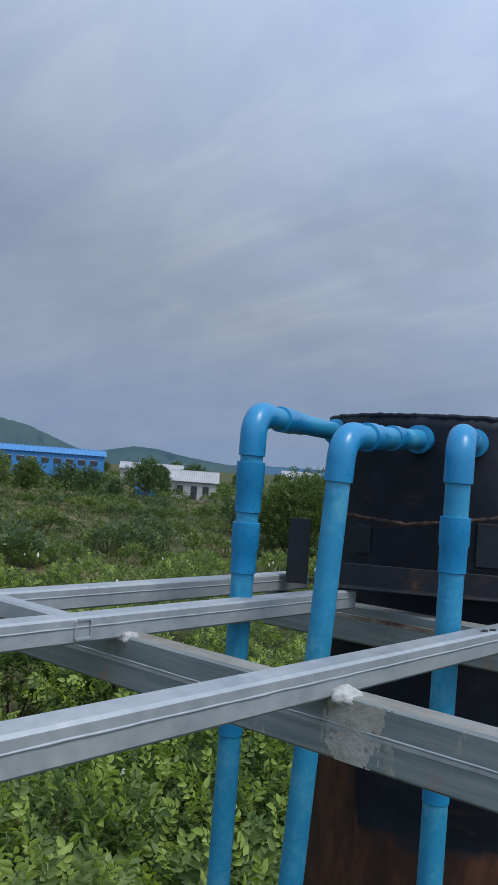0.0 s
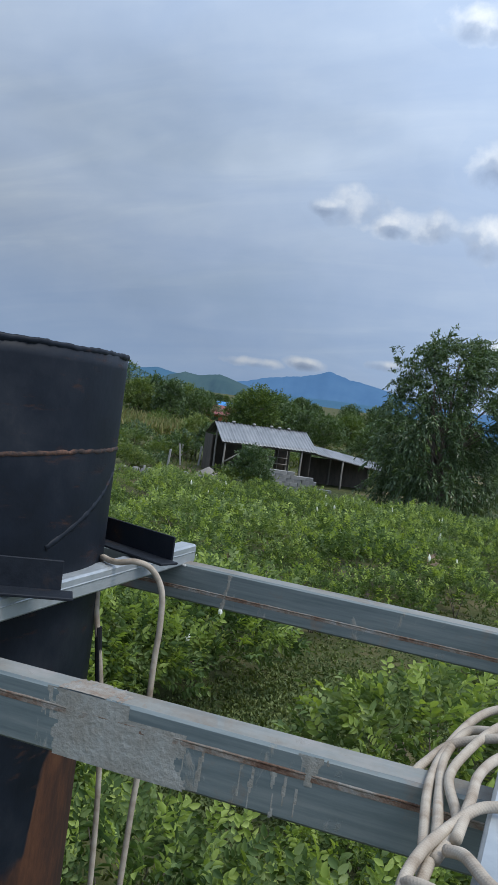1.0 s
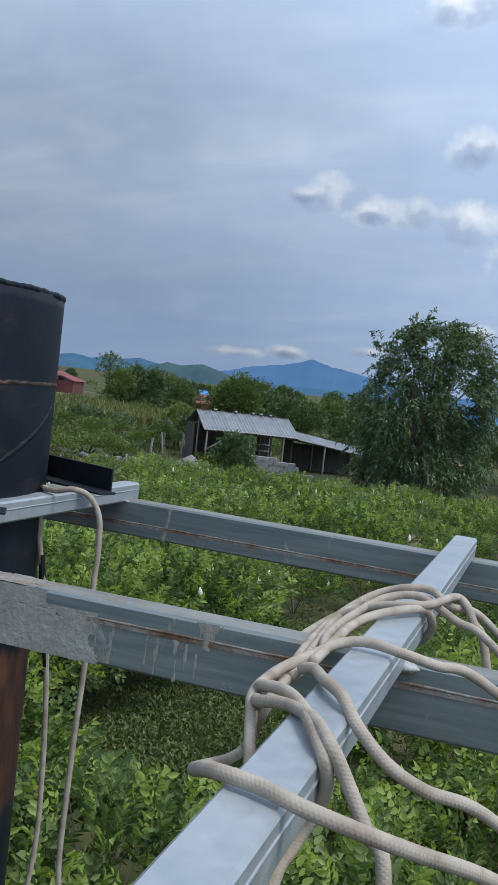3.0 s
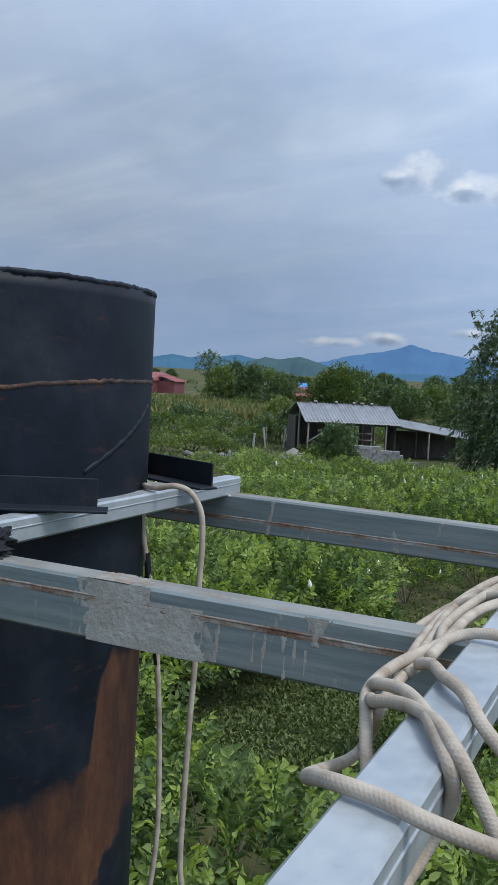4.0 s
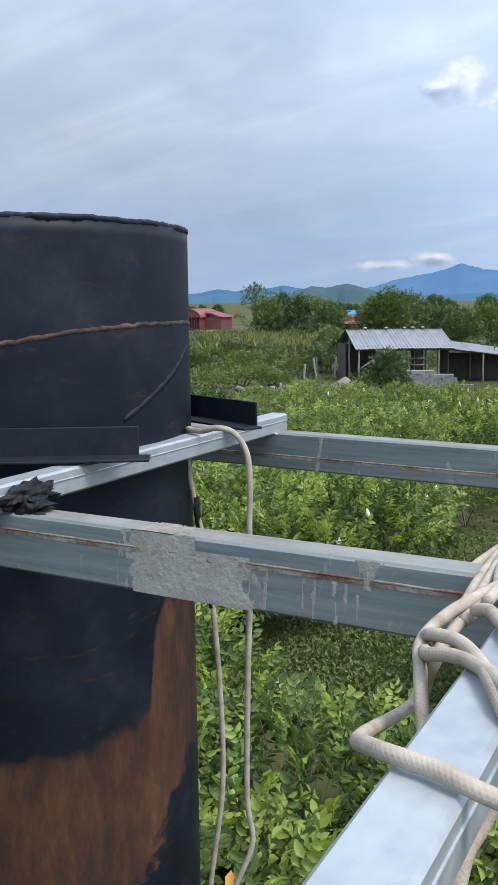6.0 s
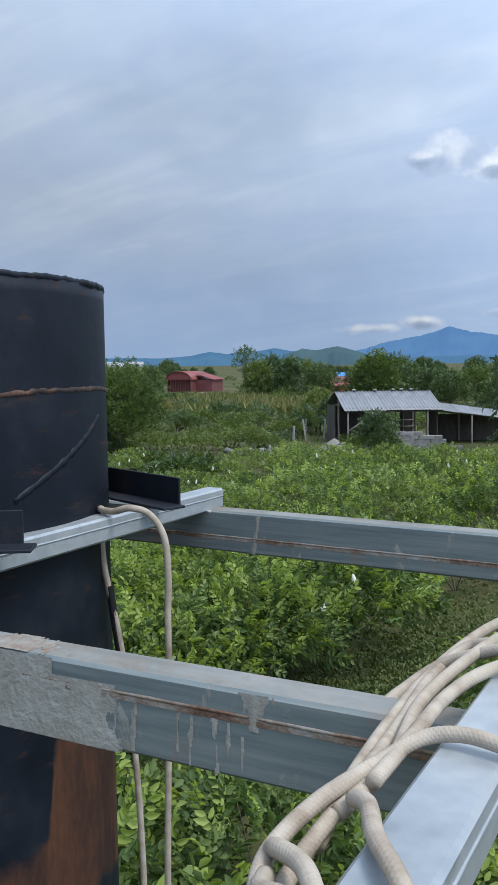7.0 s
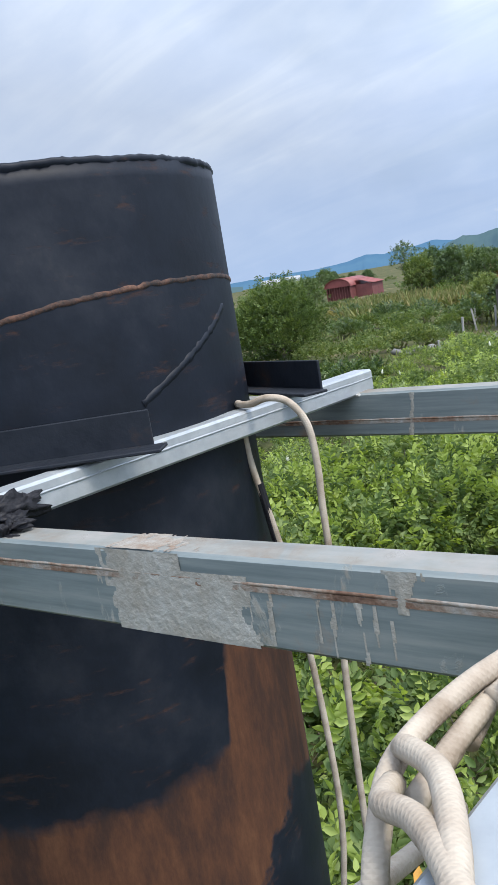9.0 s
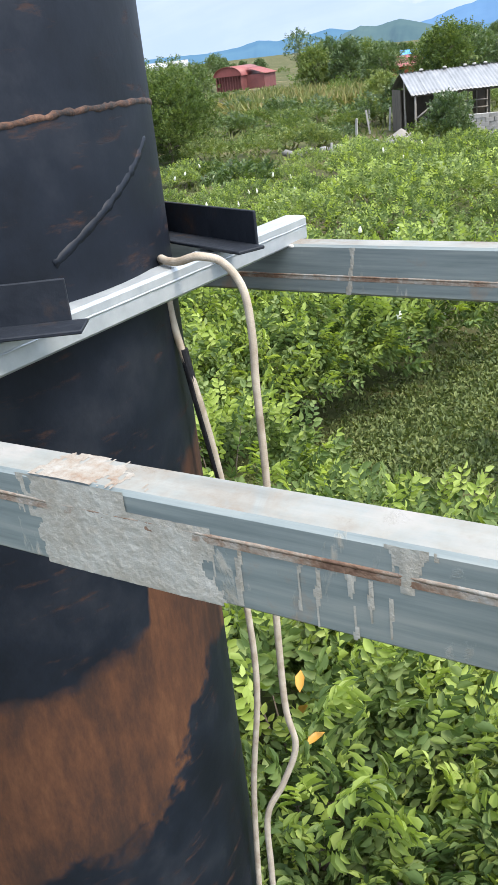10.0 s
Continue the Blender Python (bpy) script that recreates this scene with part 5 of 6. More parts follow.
def feathery_tree():
    """A big many-stemmed tree: limbs sweep up and out, each ending in sprays of narrow leaves that the wind lays over at the top."""
    rng = np.random.default_rng(99)
    x0, y0, _ = polar(-8.2, 43.8)
    root = empty("feathery_tree", (x0, y0, 0), 0, "large wind-blown feathery tree with drooping grey-green branches", "tree")
    pos, way, up, tips = [], [], [], []
    wind = np.array([1.0, -0.15, 0.0])
    for k in range(130):
        f = (k + rng.random()) / 130
        z = 0.7 + 7.9 * f ** 0.92
        prof = np.interp(f, [0, 0.15, 0.4, 0.6, 0.78, 0.9, 1.0], [2.3, 2.9, 3.3, 3.2, 2.7, 1.9, 0.9])
        a = 2.4 * k + rng.uniform(-0.5, 0.5)
        rr = prof * (0.30 + 0.70 * rng.random() ** 0.45)
        c = np.array([math.cos(a) * rr - 0.25 + 0.55 * f, math.sin(a) * rr, z])
        tips.append(c)
        out = np.array([math.cos(a), math.sin(a), 0.0])
        size = rng.uniform(0.45, 0.85)
        count = int(27 - 10 * f)
        for j in range(count):
            base = c + rng.normal(size=3) * size * np.array([0.5, 0.5, 0.42])
            length = rng.uniform(0.6, 1.25)
            d = out * 0.45 + wind * (0.12 + 0.75 * f ** 2) + np.array([0, 0, 0.15 + 0.55 * f]) + rng.normal(size=3) * 0.28
            d /= np.linalg.norm(d)
            m = 20
            q = np.linspace(0, 1, m)[:, None]
            fall = (1.05 - 0.62 * f) * length
            pos.append(base + d * q * length + np.array([0, 0, -1.0]) * q ** 1.8 * fall)
            way.append(d * 0.8 + np.array([0, 0, -1.6]) * q * (1.05 - 0.62 * f) + rng.normal(size=(m, 3)) * 0.50)
            up.append(rng.normal(size=(m, 3)) * 0.7 + np.array([0, 0, 0.8]))
    pos, way, up = np.concatenate(pos), np.concatenate(way), np.concatenate(up)
    ln = 0.21 * (0.7 + 0.6 * rng.random(len(pos)))
    part("crown", leaves_mesh("crown", pos, way, up, ln, ln * 0.30, LEAFW, 0.15, True), root)
    bm = bmesh.new()
    for k, c in enumerate([np.array([0.25, 0, 8.0]), np.array([-0.9, 0.3, 6.6]), np.array([1.2, -0.2, 6.9])] + tips[::2]):
        zs = -0.2 if k < 3 else max(0.5, min(c[2] * 0.5, 4.6))
        start = Vector((0.05 * zs + 0.12 * (k % 3 - 1), 0, zs))
        line = spline([start, start.lerp(Vector(c), 0.5) + Vector((0, 0, 0.35)), Vector(c)], 4)
        t0 = 0.19 if k < 3 else 0.055
        me = tube_mesh("limb", line, [t0 * (1 - 0.85 * i / (len(line) - 1)) for i in range(len(line))], BARK, 6, uv=False)
        bm.from_mesh(me)
        bpy.data.meshes.remove(me)
    part("trunk", bm, root, "brown forked trunk with rising limbs", BARK)


feathery_tree()
t = make_tree("round_tree", 5, 2.55, 3.9, 0.14, 0.13, 5200, "dense round green tree standing alone in the field", LEAFS, 6, puffs=20, low=0.14)
t.matrix_world = pose(*polar(-37.6, 47.5), 0, 0, 30)
t = make_tree("garden_tree", 15, 1.0, 2.3, 0.05, 0.11, 1300, "slender young tree before the shed", LEAFW, 5, puffs=11, low=0.2)
t.matrix_world = pose(*polar(-20.4, 41.5))
trees = [make_tree("field_tree", 70 + k, (3.0, 2.5, 3.3, 2.2)[k], 6.0, 0.2, 0.28, 1300, "dark green spreading tree at the far edge of the field", (LEAFD, LEAFS, LEAFD, LEAFW)[k], 5, "far trees", puffs=14, low=0.2) for k in range(4)]
spots = []
for az, d, top in ((-28.4, 108, 4.6), (-27.2, 112, 5.0), (-26.3, 106, 5.2), (-25.2, 112, 4.9), (-24.3, 100, 4.2), (-21.6, 88, 4.4), (-20.6, 84, 5.5), (-19.7, 88, 4.9), (-18.2, 96, 4.2), (-17.2, 92, 4.0),
                   (-24.2, 58, 2.9), (-23.2, 57, 2.7), (-35.6, 120, 4.3), (-36.6, 128, 4.6), (-15.8, 85, 3.7), (-14.2, 90, 3.9), (-12.6, 80, 3.4), (-47.8, 112, 4.9), (-47.0, 118, 4.6), (-51.5, 100, 3.6), (-53.0, 105, 3.8), (-44.6, 150, 4.8), (-55.5, 95, 4.2), (-57.5, 100, 4.6), (-49.9, 95, 2.9), (-41.0, 60, 3.2), (-39.8, 55, 3.4), (-41.8, 64, 2.8), (-2.5, 60, 4.4), (-0.5, 55, 5.0), (3, 60, 6)):
    x, y, _ = polar(az, d)
    spots.append((x, y, top / 6.0, rng.uniform(0, 360), rng.randrange(100)))
for k in range(85):
    az, d = rng.uniform(-66, 6), rng.uniform(150, 330)
    if -35.5 < az < -30.5 and d < 190 or -57 < az < -49 and d < 240:
        continue
    x, y, _ = polar(az, d)
    spots.append((x, y, (4.0 + d * 0.0035 + rng.uniform(-1.6, 1.2)) / 6.0, rng.uniform(0, 360), rng.randrange(100)))
scatter(trees, spots)
t = make_tree("thin_tree", 33, 1.9, 7.2, 0.09, 0.22, 420, "tall thin tree with sparse open branches", LEAFW, 5, puffs=15, low=0.45)
t.matrix_world = pose(*polar(-29.2, 118))


def blades(name, spots, height, width, mat, label, seed, per=7, spread=0.45):
    """Tufts of blades, upright or sprawling, uncounted."""
    rng = np.random.default_rng(seed)
    c = np.repeat(np.array(spots), per, 0)
    n = len(c)
    pos = np.stack([c[:, 0] + rng.normal(size=n) * height * 0.35, c[:, 1] + rng.normal(size=n) * height * 0.35, np.full(n, -0.02)], 1)
    way = np.stack([rng.normal(size=n) * spread, rng.normal(size=n) * spread, 0.25 + 0.75 * rng.random(n)], 1)
    up = np.stack([rng.normal(size=n), rng.normal(size=n), np.full(n, 0.1)], 1)
    ln = height * (0.5 + 0.8 * rng.random(n))
    ob = new(name, leaves_mesh(name, pos, way, up, ln, ln * width, mat, 0.25))
    return tagged(ob, label, "grass", kind="stuff")


pts = []
for k in range(9000):
    az, d = rng.uniform(-70, 18), 3 + 34 * rng.random() ** 1.1
    x, y, _ = polar(az, d)
    pts.append((x, y))
blades("grass", pts, 0.11, 0.26, GRASSM, "short weedy grass between the bushes", 1, 9, 0.6)
pts = []
for k in range(13000):
    f, u = rng.random(), rng.gauss(0, 1.7)
    j = min(int(f * 6), 5)
    (ax, ay), (bx, by) = CLEARING[j], CLEARING[j + 1]
    g = f * 6 - j
    pts.append((ax + (bx - ax) * g + u, ay + (by - ay) * g + u * 0.6 - 0.4 * abs(u) + rng.uniform(-1, 1)))
blades("weeds", pts, 0.09, 0.5, WEEDM, "low green weeds in the clearing", 3, 6, 0.9)
pts = []
for k in range(5000):
    az, d = rng.uniform(-66, -8), 36 + 110 * rng.random() ** 0.9
    x, y, _ = polar(az, d)
    if math.hypot(x + 13.6, y - 47.5) > 6.5:
        pts.append((x, y))
blades("meadow_grass", pts, 0.5, 0.2, GRASSM, "long green meadow grass", 2, 5)
pts = [polar(rng.uniform(-33.5, -23.5), rng.uniform(78, 108))[:2] for k in range(1500)]
blades("reeds", pts, 1.25, 0.10, REED, "pale dry reeds standing in the field", 4, 6)


# white paper bags over the young fruit
def fruit_bag():
    bm = bmesh.new()
    bmesh.ops.create_icosphere(bm, subdivisions=2, radius=1.0)
    for v in bm.verts:
        d = v.co.copy()
        k = 1 + 0.28 * noise.noise(d * 2.3)
        pinch = 0.45 + 0.55 * min(1, max(0, (0.9 - d.z) / 1.2))
        v.co = Vector((d.x * 0.045 * pinch * k, d.y * 0.035 * pinch * k, d.z * 0.085))
    ob = part("fruit_bag", bm, mat=BAG)
    return tagged(ob, "white bag tied round a fruit on a guava bush", "fruit bag", "fruit bags")


bag = fruit_bag()
first = True
for x, y, s, turn, pick in rng.sample(mid_spots, min(100, len(mid_spots))) + rng.sample(near_spots, min(16, len(near_spots))):
    d0 = math.hypot(x, y)
    if d0 < 5:
        continue
    for k in range(2 if d0 > 12 else 1):
        a = math.atan2(-y, 0.6 - x) + rng.uniform(-1.0, 1.0)
        rr = 1.08 * s
        p = pose(x + math.cos(a) * rr, y + math.sin(a) * rr, rng.uniform(0.85, 1.5) * s, rng.uniform(-15, 15), rng.uniform(-15, 15), rng.uniform(0, 360))
        q = (1.1 if d0 > 18 else 0.9) * rng.uniform(0.8, 1.2)
        if first:
            bag.matrix_world, first = p @ Matrix.Scale(q, 4), False
        else:
            c = copy_thing(bag, p)
            c.scale = (q, q, q)


# ---- the shed ----
def corrugated(name, length, depth, rise, mat, pitch=0.19, amp=0.018, thick=0.004, sag=0.0):
    """A wavy roof sheet, length along x, running back along y and up by rise."""
    nx, ny = max(int(length / pitch * 6), 6), 5
    verts, faces = [], []
    for lift in (0, thick):
        for j in range(ny + 1):
            for i in range(nx + 1):
                x, y = length * i / nx, depth * j / ny
                verts.append((x, y, rise * j / ny + amp * math.sin(2 * math.pi * x / pitch) + lift - sag * math.sin(math.pi * j / ny)))
    row, lay = nx + 1, (nx + 1) * (ny + 1)
    for j in range(ny):
        for i in range(nx):
            a = j * row + i
            faces += [(a, a + row, a + row + 1, a + 1), (lay + a, lay + a + 1, lay + a + row + 1, lay + a + row)]
    for i in range(nx):
        faces += [(i, i + 1, lay + i + 1, lay + i), (ny * row + i + 1, ny * row + i, lay + ny * row + i, lay + ny * row + i + 1)]
    for j in range(ny):
        a, b = j * row, j * row + nx
        faces += [(a + row, a, lay + a, lay + a + row), (b, b + row, lay + b + row, lay + b)]
    return mesh_from(name, verts, faces, mat, True)


def pole(name, a, b, r, mat, parent, label=""):
    a, b = Vector(a), Vector(b)
    pts = [a.lerp(b, k / 4) + Vector((0.012 * math.sin(k * 2.1), 0.012 * math.cos(k * 1.7), 0)) * (0 < k < 4) for k in range(5)]
    return part(name, tube_mesh(name, pts, [r, r * 0.98, r * 0.95, r * 0.92, r * 0.9], mat, 8, uv=False), parent, label)


def shed():
    root = empty("field_shed", (-17.8, 44.15, 0), 36, "open timber shed with a weathered zinc roof beside a lean-to", "shed")
    rngs = random.Random(3)
    for k in range(7):
        ob = part("roof_sheet", corrugated("roof_sheet", 0.86, 2.62, 1.02, ZINC), root)
        ob.location = (-0.15 + k * 0.83, -0.12, 2.03 + 0.012 * (k % 2) + rngs.uniform(-0.012, 0.012))
    for k in range(7):
        ob = part("back_roof_sheet", corrugated("back_roof_sheet", 0.86, 2.3, -0.85, ZINC), root)
        ob.location = (-0.15 + k * 0.83, 2.45, 3.06 + 0.012 * (k % 2))
    for k in range(4):
        ob = part("lean_to_sheet", corrugated("lean_to_sheet", 1.32, 2.3, 0.42, ZINC), root)
        ob.matrix_local = pose(5.45 + k * 1.24, 0.0, 1.98 - k * 0.17 + 0.014 * (k % 2), 0, 7.8, 0)
    for x, y, z in ((0.1, 0.05, 2.0), (4.75, 0.05, 1.98), (0.1, 2.45, 2.95), (4.75, 2.45, 2.95), (0.1, 4.6, 2.1), (5.3, 4.6, 2.1), (2.4, 4.6, 2.1), (7.4, 0.1, 1.7), (10.1, 0.1, 1.36), (10.0, 2.2, 1.7), (7.4, 2.2, 2.0)):
        pole("post", (x, y, -0.2), (x, y, z), 0.06, GREYWOOD, root, "grey timber post")
    pole("beam", (-0.1, 0.05, 1.98), (5.6, 0.05, 1.95), 0.05, DARKWOOD, root, "dark eaves beam")
    pole("beam", (-0.1, 2.45, 2.97), (5.6, 2.45, 2.95), 0.05, DARKWOOD, root, "dark ridge beam")
    pole("brace", (0.15, 0.0, 0.9), (1.7, 0.0, 1.95), 0.045, GREYWOOD, root, "slanting grey brace")
    pole("beam", (5.4, 0.1, 1.93), (10.2, 0.1, 1.33), 0.045, DARKWOOD, root, "dark lean-to beam")
    for z in (0.75, 1.15):
        pole("rail", (2.2, 4.5, z), (5.4, 4.5, z), 0.04, GREYWOOD, root, "grey rail")
    for x in (2.7, 3.2, 3.7, 4.2, 4.7):
        pole("stud", (x, 4.55, 0.0), (x, 4.55, 2.1), 0.035, GREYWOOD, root, "thin grey stud")
    back_wall = part("back_wall", box_bm(-0.1, 4.62, 0, 2.2, 4.68, 2.1), root, "dark boarded back wall", DARKWOOD)
    # boards added so that the open interior reads as dark as shade
    part("back_board", box_bm(2.2, 4.62, 1.62, 5.4, 4.68, 2.1), root, "dark boards added under the eaves to darken the inside", DARKWOOD)
    part("back_board", box_bm(2.2, 4.62, 0, 3.5, 4.68, 1.62), root, "dark boards added at the back to darken the inside", DARKWOOD)
    part("back_board", box_bm(4.5, 4.62, 0, 5.4, 4.68, 1.62), root, "dark boards added at the back to darken the inside", DARKWOOD)
    part("end_wall", box_bm(-0.14, 2.5, 0, -0.08, 4.6, 2.2), root, "dark boarded end wall", DARKWOOD)
    part("side_wall", box_bm(5.5, 2.3, 0, 10.1, 2.36, 1.6), root, "dark boarded lean-to wall", DARKWOOD)
    part("inner_wall", box_bm(5.42, 0.4, 0, 5.48, 2.3, 1.95), root, "dark board partition", DARKWOOD)
    for k, x in enumerate((1.0, 2.3, 3.4, 3.9, 4.5)):
        st = blob("ridge_stone", (x, 2.42, 3.12), 0.09, CONCRETE, 30 + k, (1.3, 1, 0.7), 2, 0.3)
        st.parent = root
    return root


shed()


def block_mesh():
    bm = box_bm(-0.195, -0.07, 0, 0.195, 0.07, 0.185, 0.008)
    me = bpy.data.meshes.new("block")
    bm.to_mesh(me)
    bm.free()
    me.materials.append(CONCRETE)
    return me


def block_stack(at, turn, cols, courses, label, seed):
    root = empty("block_stack", at, turn, label, "concrete blocks")
    r, me = random.Random(seed), block_mesh()
    for c in range(courses):
        for k in range(cols - (c == courses - 1) * r.randrange(2, 4)):
            for row in range(2):
                ob = part("block", me, root)
                ob.matrix_local = pose(k * 0.405 + (c % 2) * 0.2 + r.uniform(-0.02, 0.02), row * 0.16 + r.uniform(-0.015, 0.015), c * 0.19, 0, 0, r.uniform(-4, 4))
    return root


block_stack((*polar(-19.5, 45.6)[:2], -0.02), 20, 7, 6, "stack of grey concrete blocks before the shed", 1)
block_stack((*polar(-16.4, 46.0)[:2], -0.02), 24, 3, 3, "short stack of grey concrete blocks", 2)


def heap(name, at, r, h, mat, label, seed):
    n, m = 28, 8
    verts, faces = [(0, 0, h)], []
    for k in range(1, m + 1):
        for s in range(n):
            a = 2 * math.pi * s / n
            f = k / m
            rr = r * f * (1 + 0.22 * noise.noise(Vector((math.cos(a) * 1.5, math.sin(a) * 1.5, seed))))
            verts.append((rr * math.cos(a), rr * math.sin(a) * 0.8, h * (1 - f) ** 1.15 + 0.05 * noise.noise(Vector((rr * 3 * math.cos(a), rr * 3 * math.sin(a), seed))) - 0.08 * f))
    for s in range(n):
        faces.append((0, 1 + s, 1 + (s + 1) % n))
    for k in range(m - 1):
        for s in range(n):
            a, b = 1 + k * n + s, 1 + k * n + (s + 1) % n
            faces.append((a, a + n, b + n, b))
    ob = new(name, mesh_from(name, verts, faces, mat, True))
    ob.location = at
    return tagged(ob, label, "heap")


heap("sand_heap", polar(-23.2, 46.0), 1.5, 0.75, SAND, "heap of grey sand beside the shed", 2)
heap("earth_heap", polar(-8.0, 30.5, -0.03), 1.6, 0.35, EARTH, "low heap of brown earth", 5)


# ---- fence posts and rubble ----
def fence_post(h):
    bm = box_bm(-0.05, -0.05, -0.3, 0.05, 0.05, h, 0.012)
    ob = part("fence_post", bm, mat=CONCRETE)
    return tagged(ob, "weathered grey concrete fence post", "fence post", "fence posts")


for k, (x, y, h, lean) in enumerate(((-19.83, 41.4, 1.32, 5), (-22.6, 48.9, 1.15, 1), (-21.7, 47.0, 1.3, -7), (-18.1, 35.4, 0.85, 0), (-16.4, 36.0, 0.8, 2), (-21.0, 48.2, 1.25, 3), (-20.3, 48.9, 1.35, -1), (-24.6, 44.5, 0.9, 2), (-14.2, 33.0, 0.8, -3), (-3.4, 30.6, 1.1, -4), (-30.5, 52, 1.0, 2), (-33.2, 55, 1.1, -3))):
    fp = fence_post(h)
    fp.matrix_world = pose(x, y, 0, lean * 0.6, lean, k * 17)


def stone(seed):
    ob = blob("rubble_stone", (0, 0, 0), 0.2, STONE, seed, (1.3, 0.9, 0.7), 2, 0.4)
    return tagged(ob, "pale broken stone in the rubble row", "stone", "rubble stones")


STONE = material("pale_stone", [(0.3, (0.12, 0.118, 0.11)), (0.7, (0.24, 0.235, 0.22))], scale=4, rough=0.9, bump=0.5, rnd=0.3)
kinds = [stone(k) for k in range(4)]
for k in range(70):
    f = rng.random()
    x, y = -21.5 + 8.0 * f + rng.uniform(-0.5, 0.5), 37.0 + 4.0 * f + rng.uniform(-0.5, 0.5)
    s = rng.uniform(0.5, 1.2)
    m = pose(x, y, 0.14 * s + 0.2 * rng.random(), rng.uniform(-20, 20), rng.uniform(-20, 20), rng.uniform(0, 360))
    if k < 4:
        kinds[k].matrix_world = m @ Matrix.Scale(s, 4)
    else:
        c = copy_thing(kinds[k % 4], m)
        c.scale = (s, s, s)


# ---- buildings beyond the field ----
def house(name, at, turn, w, d, eave, top, wall, roof, label, windows=(), door=None, over=0.35):
    """A gabled house, its ridge along x, with openings set into the front wall."""
    root = empty(name, at, turn, label, "house")
    shell = mesh_from("wall", [(0, 0, 0), (w, 0, 0), (w, d, 0), (0, d, 0), (0, 0, eave), (w, 0, eave), (w, d, eave), (0, d, eave), (0, d / 2, top - 0.06), (w, d / 2, top - 0.06)],
                      [(0, 1, 5, 4), (2, 3, 7, 6), (1, 2, 6, 9, 5), (3, 0, 4, 8, 7), (4, 5, 9, 8), (6, 7, 8, 9)], wall)
    part("wall", shell, root)
    slope = math.hypot(d / 2 + over, top - eave)
    for side in (0, 1):
        ob = part("roof", corrugated("roof", w + 2 * over, d / 2 + over, top - eave, roof, 0.3, 0.02, 0.03), root)
        ob.matrix_local = pose(-over, -over, eave - 0.02) if side == 0 else pose(w + over, d + over, eave - 0.02, 0, 0, 180)
    for x, z, ww, hh in windows:
        win = part("window", box_bm(x, -0.03, z, x + ww, 0.02, z + hh), root, "dark window opening", DARKGLASS)
        part("sill", box_bm(x - 0.06, -0.09, z - 0.07, x + ww + 0.06, 0.02, z), win, "pale sill", WHITEWALL)
    if door:
        x, ww, hh = door
        part("door", box_bm(x, -0.03, 0, x + ww, 0.02, hh), root, "dark doorway", DARKGLASS)
    return root


house("farm_house", polar(-46.1, 124), 44, 6.6, 5.0, 2.6, 4.2, WHITEWALL, PALEROOF, "pale rendered farm house with a light sheet roof", ((0.9, 0.9, 0.9, 1.1), (4.6, 0.9, 0.9, 1.1)), (2.9, 0.9, 2.0))
house("farm_shed", polar(-48.4, 128), 44, 3.2, 3.0, 2.2, 3.2, BLUESHEET, PALEROOF, "small blue-walled shed with a light roof")
house("orange_house", polar(-23.85, 104), 24, 3.2, 5.0, 2.0, 3.1, ORANGE, REDSHEET, "small orange house with a red roof behind trees", ((0.8, 0.9, 0.7, 0.8),))
house("blue_roof_house", polar(-23.1, 112), 24, 3.0, 4.0, 2.3, 3.5, ORANGE, BLUESHEET, "small house with a blue sheet roof behind trees")
house("blue_roof_house", polar(-19.8, 110), 20, 2.4, 4.0, 2.4, 3.35, WHITEWALL, BLUESHEET, "far house with a bright blue roof among trees")
house("garden_house", polar(-5.6, 96), 5, 7.0, 6.0, 3.0, 5.2, WHITEWALL, BLUESHEET, "white two-window house with a grey-blue roof", ((0.8, 0.9, 1.0, 1.3), (5.0, 0.9, 1.0, 1.3)), (3.0, 1.0, 2.1))
house("pale_building", polar(-49.4, 170), 46, 12, 6, 3.6, 4.9, WHITEWALL, PALEROOF, "long pale building far across the field", ((1.5, 1.2, 1.2, 1.2), (5, 1.2, 1.2, 1.2), (8.5, 1.2, 1.2, 1.2)))
house("far_building", polar(-38.6, 210), 38, 9, 6, 4.2, 5.6, WHITEWALL, PALEROOF, "half-built pale building at the horizon", ((1, 1.5, 1, 1.5), (4, 1.5, 1, 1.5), (7, 1.5, 1, 1.5)))


def blue_factory():
    root = empty("blue_factory", polar(-57.2, 205), 52, "long industrial building with blue walls and roof", "factory")
    w, d, h, top = 24.0, 14.0, 5.6, 7.0
    part("wall", box_bm(0, 0, 0, w, d, h), root, "blue sheet wall", BLUESHEET)
    for side in (0, 1):
        ob = part("roof", corrugated("roof", w + 1, d / 2 + 0.5, top - h, BLUESHEET, 1.0, 0.05, 0.06), root)
        ob.matrix_local = pose(-0.5, -0.5, h) if side == 0 else pose(w + 0.5, d + 0.5, h, 0, 0, 180)
    for k in range(8):
        x = 1.2 + k * 2.8
        win = part("window", box_bm(x, -0.06, 3.2, x + 1.7, 0.04, 4.4), root, "dark blue window band", DARKGLASS)
        part("frame", box_bm(x - 0.1, -0.09, 4.4, x + 1.8, 0.04, 4.55), win, "pale frame", PALEROOF)
    return root


blue_factory()


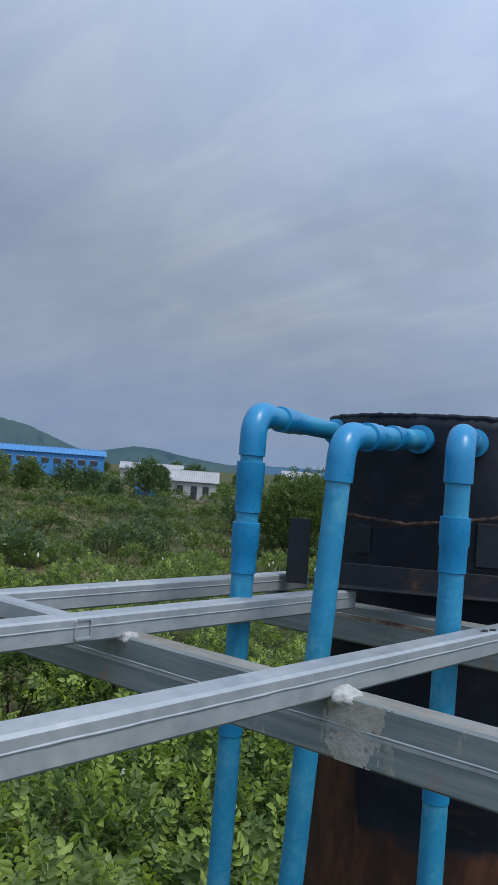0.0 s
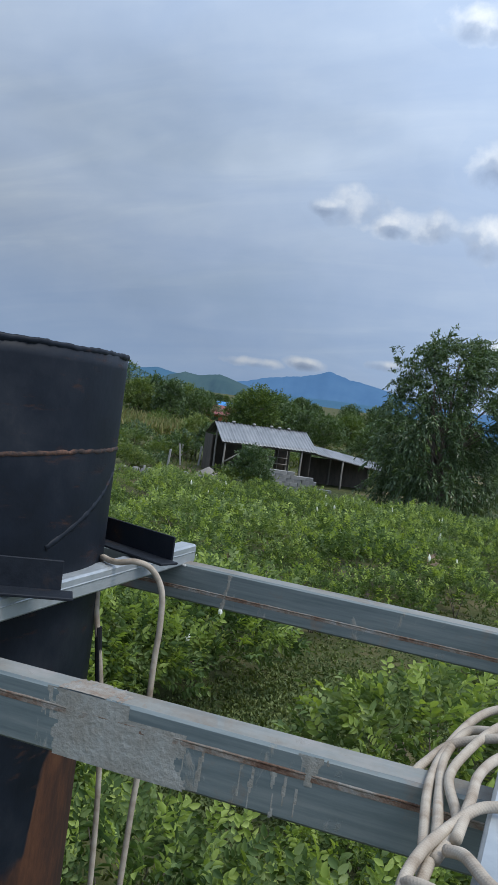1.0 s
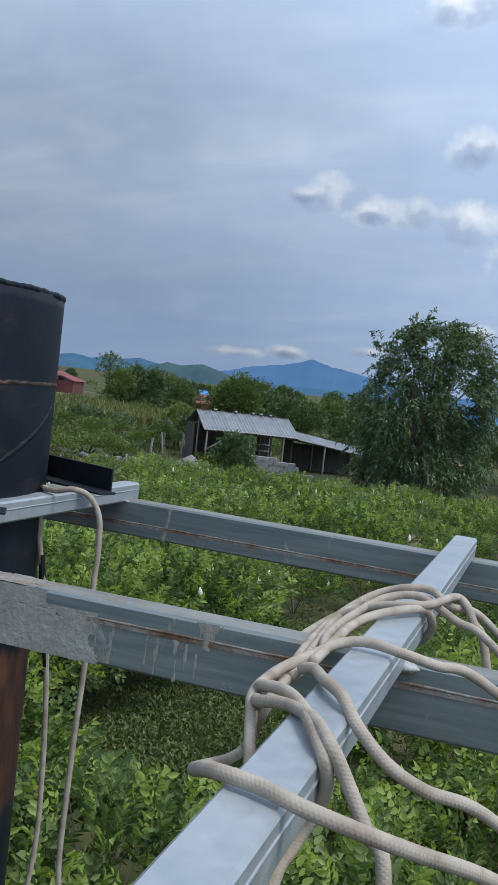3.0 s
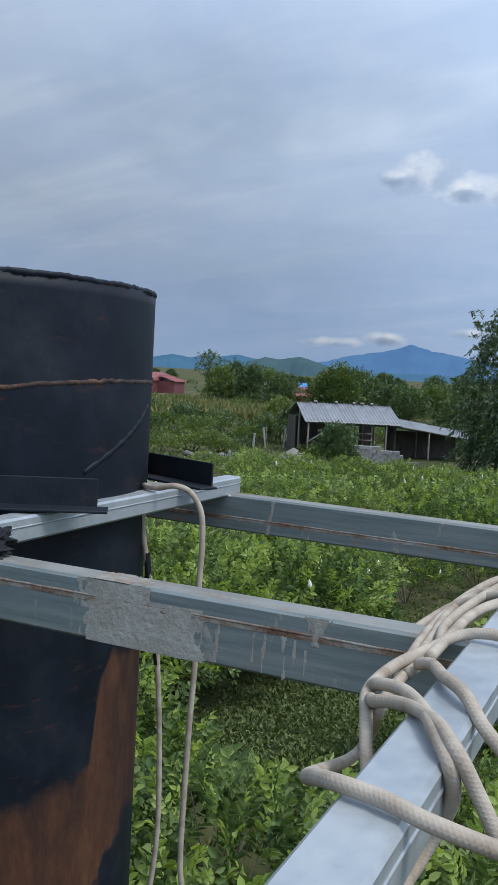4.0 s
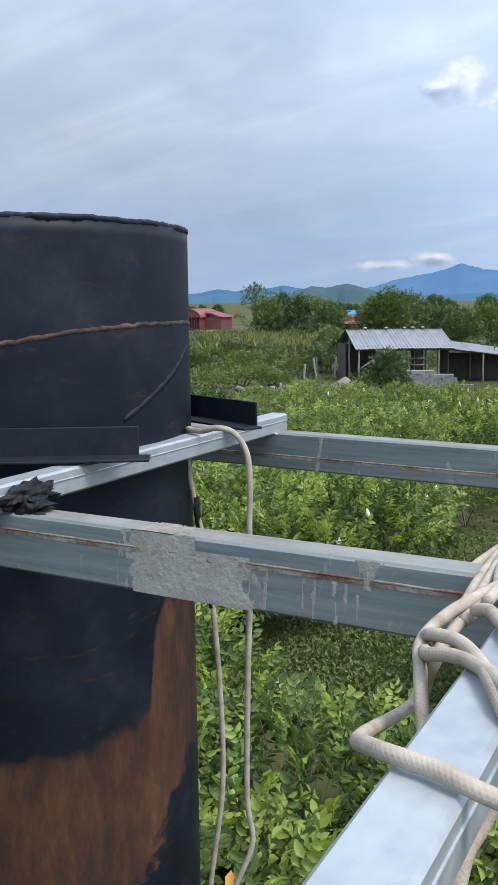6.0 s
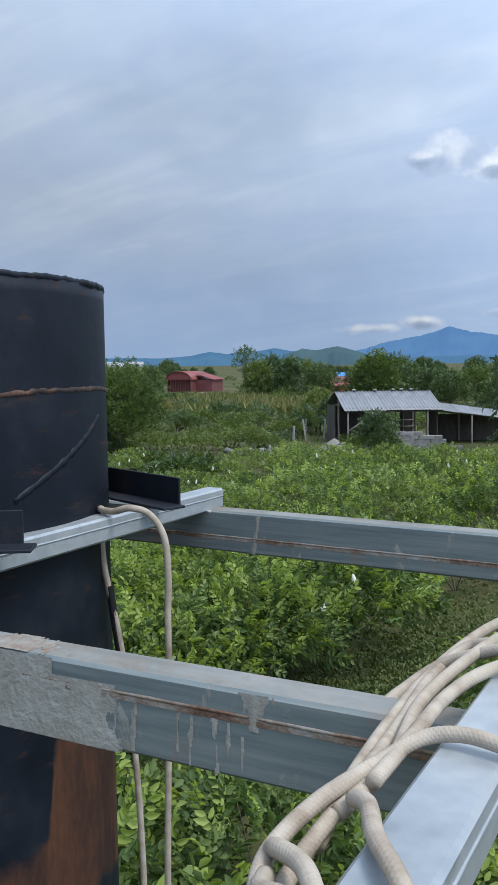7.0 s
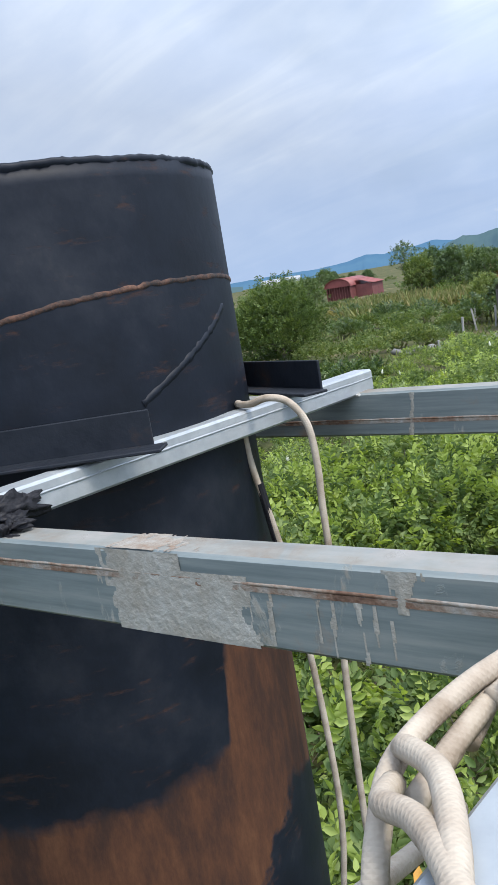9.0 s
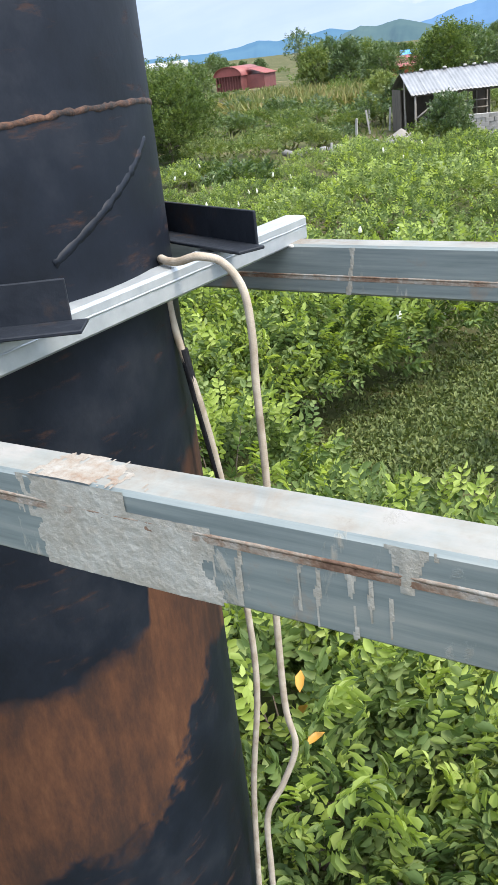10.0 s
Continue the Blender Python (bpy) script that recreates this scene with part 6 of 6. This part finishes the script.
def red_barn():
    """A barn with an arched red sheet roof, posts along its open front."""
    root = empty("red_barn", polar(-34.5, 150), 12, "red barn with an arched sheet roof and slatted front", "barn")
    w, d, eave, top, n = 5.4, 12.0, 2.7, 4.5, 14
    arc = []
    for k in range(n + 1):
        a = math.pi * k / n
        arc.append((w / 2 - (w / 2 + 0.3) * math.cos(a), eave + (top - eave) * math.sin(a)))
    v = [(x, y, z) for y in (-0.4, d) for x, z in arc] + [(x, y, z - 0.06) for y in (-0.4, d) for x, z in arc]
    m = n + 1
    f = []
    for k in range(n):
        f += [(k, k + 1, m + k + 1, m + k), (2 * m + k + 1, 2 * m + k, 3 * m + k, 3 * m + k + 1), (k + 1, k, 2 * m + k, 2 * m + k + 1), (m + k, m + k + 1, 3 * m + k + 1, 3 * m + k)]
    part("roof", mesh_from("roof", v, f, REDSHEET, True), root, "arched red sheet roof")
    part("gable", prism_mesh("gable", [(x, z) for x, z in arc], 0.1, REDSHEET), root, "red arched gable")
    part("inner_wall", box_bm(0.1, 1.5, 0, w - 0.1, 1.6, eave), root, "dark maroon wall", MAROON)
    part("side_wall", box_bm(w - 0.1, 0, 0, w, d, eave), root, "maroon side wall", MAROON)
    part("side_wall", box_bm(0, 0, 0, 0.1, d, eave), root, "maroon side wall", MAROON)
    for k in range(10):
        x = 0.05 + k * (w - 0.2) / 9
        part("slat", box_bm(x, 0, 0, x + 0.12, 0.12, eave), root, "", MAROON)
    wing = part("wing_roof", corrugated("wing_roof", 7.5, 4.0, 1.3, REDSHEET, 0.4, 0.03, 0.04), root, "red sloping side roof")
    root.scale = (0.8, 0.8, 0.8)
    wing.matrix_local = pose(w + 4.2, 3.0, 2.6, 0, 0, 90)
    part("wing_wall", box_bm(w, 3.2, 0, w + 3.8, 10.2, 2.6), root, "maroon side wing", MAROON)
    return root


red_barn()
mast = part("mast", tube_mesh("mast", [Vector((0, 0, 0)), Vector((0, 0, 7)), Vector((0, 0, 13.5))], [0.12, 0.09, 0.05], ZINC, 8, uv=False))
mast.location = polar(-41.3, 190)
tagged(mast, "thin grey radio mast far beyond the field", "mast")

# fallen and turning leaves on the bush below
for k, (x, y, z) in enumerate(((-1.15, 2.5, 1.55), (-1.05, 2.35, 1.5), (-1.3, 2.75, 1.6))):
    r2 = np.random.default_rng(k)
    ob = new("yellow_leaf", leaves_mesh("yellow_leaf", np.array([[x, y, z]]), r2.normal(size=(1, 3)), np.array([[0, 0, 1.0]]), np.array([0.12]), np.array([0.055]), DRYLEAF))
    tagged(ob, "single yellowed leaf on a guava bush", "leaf", "yellow leaves")
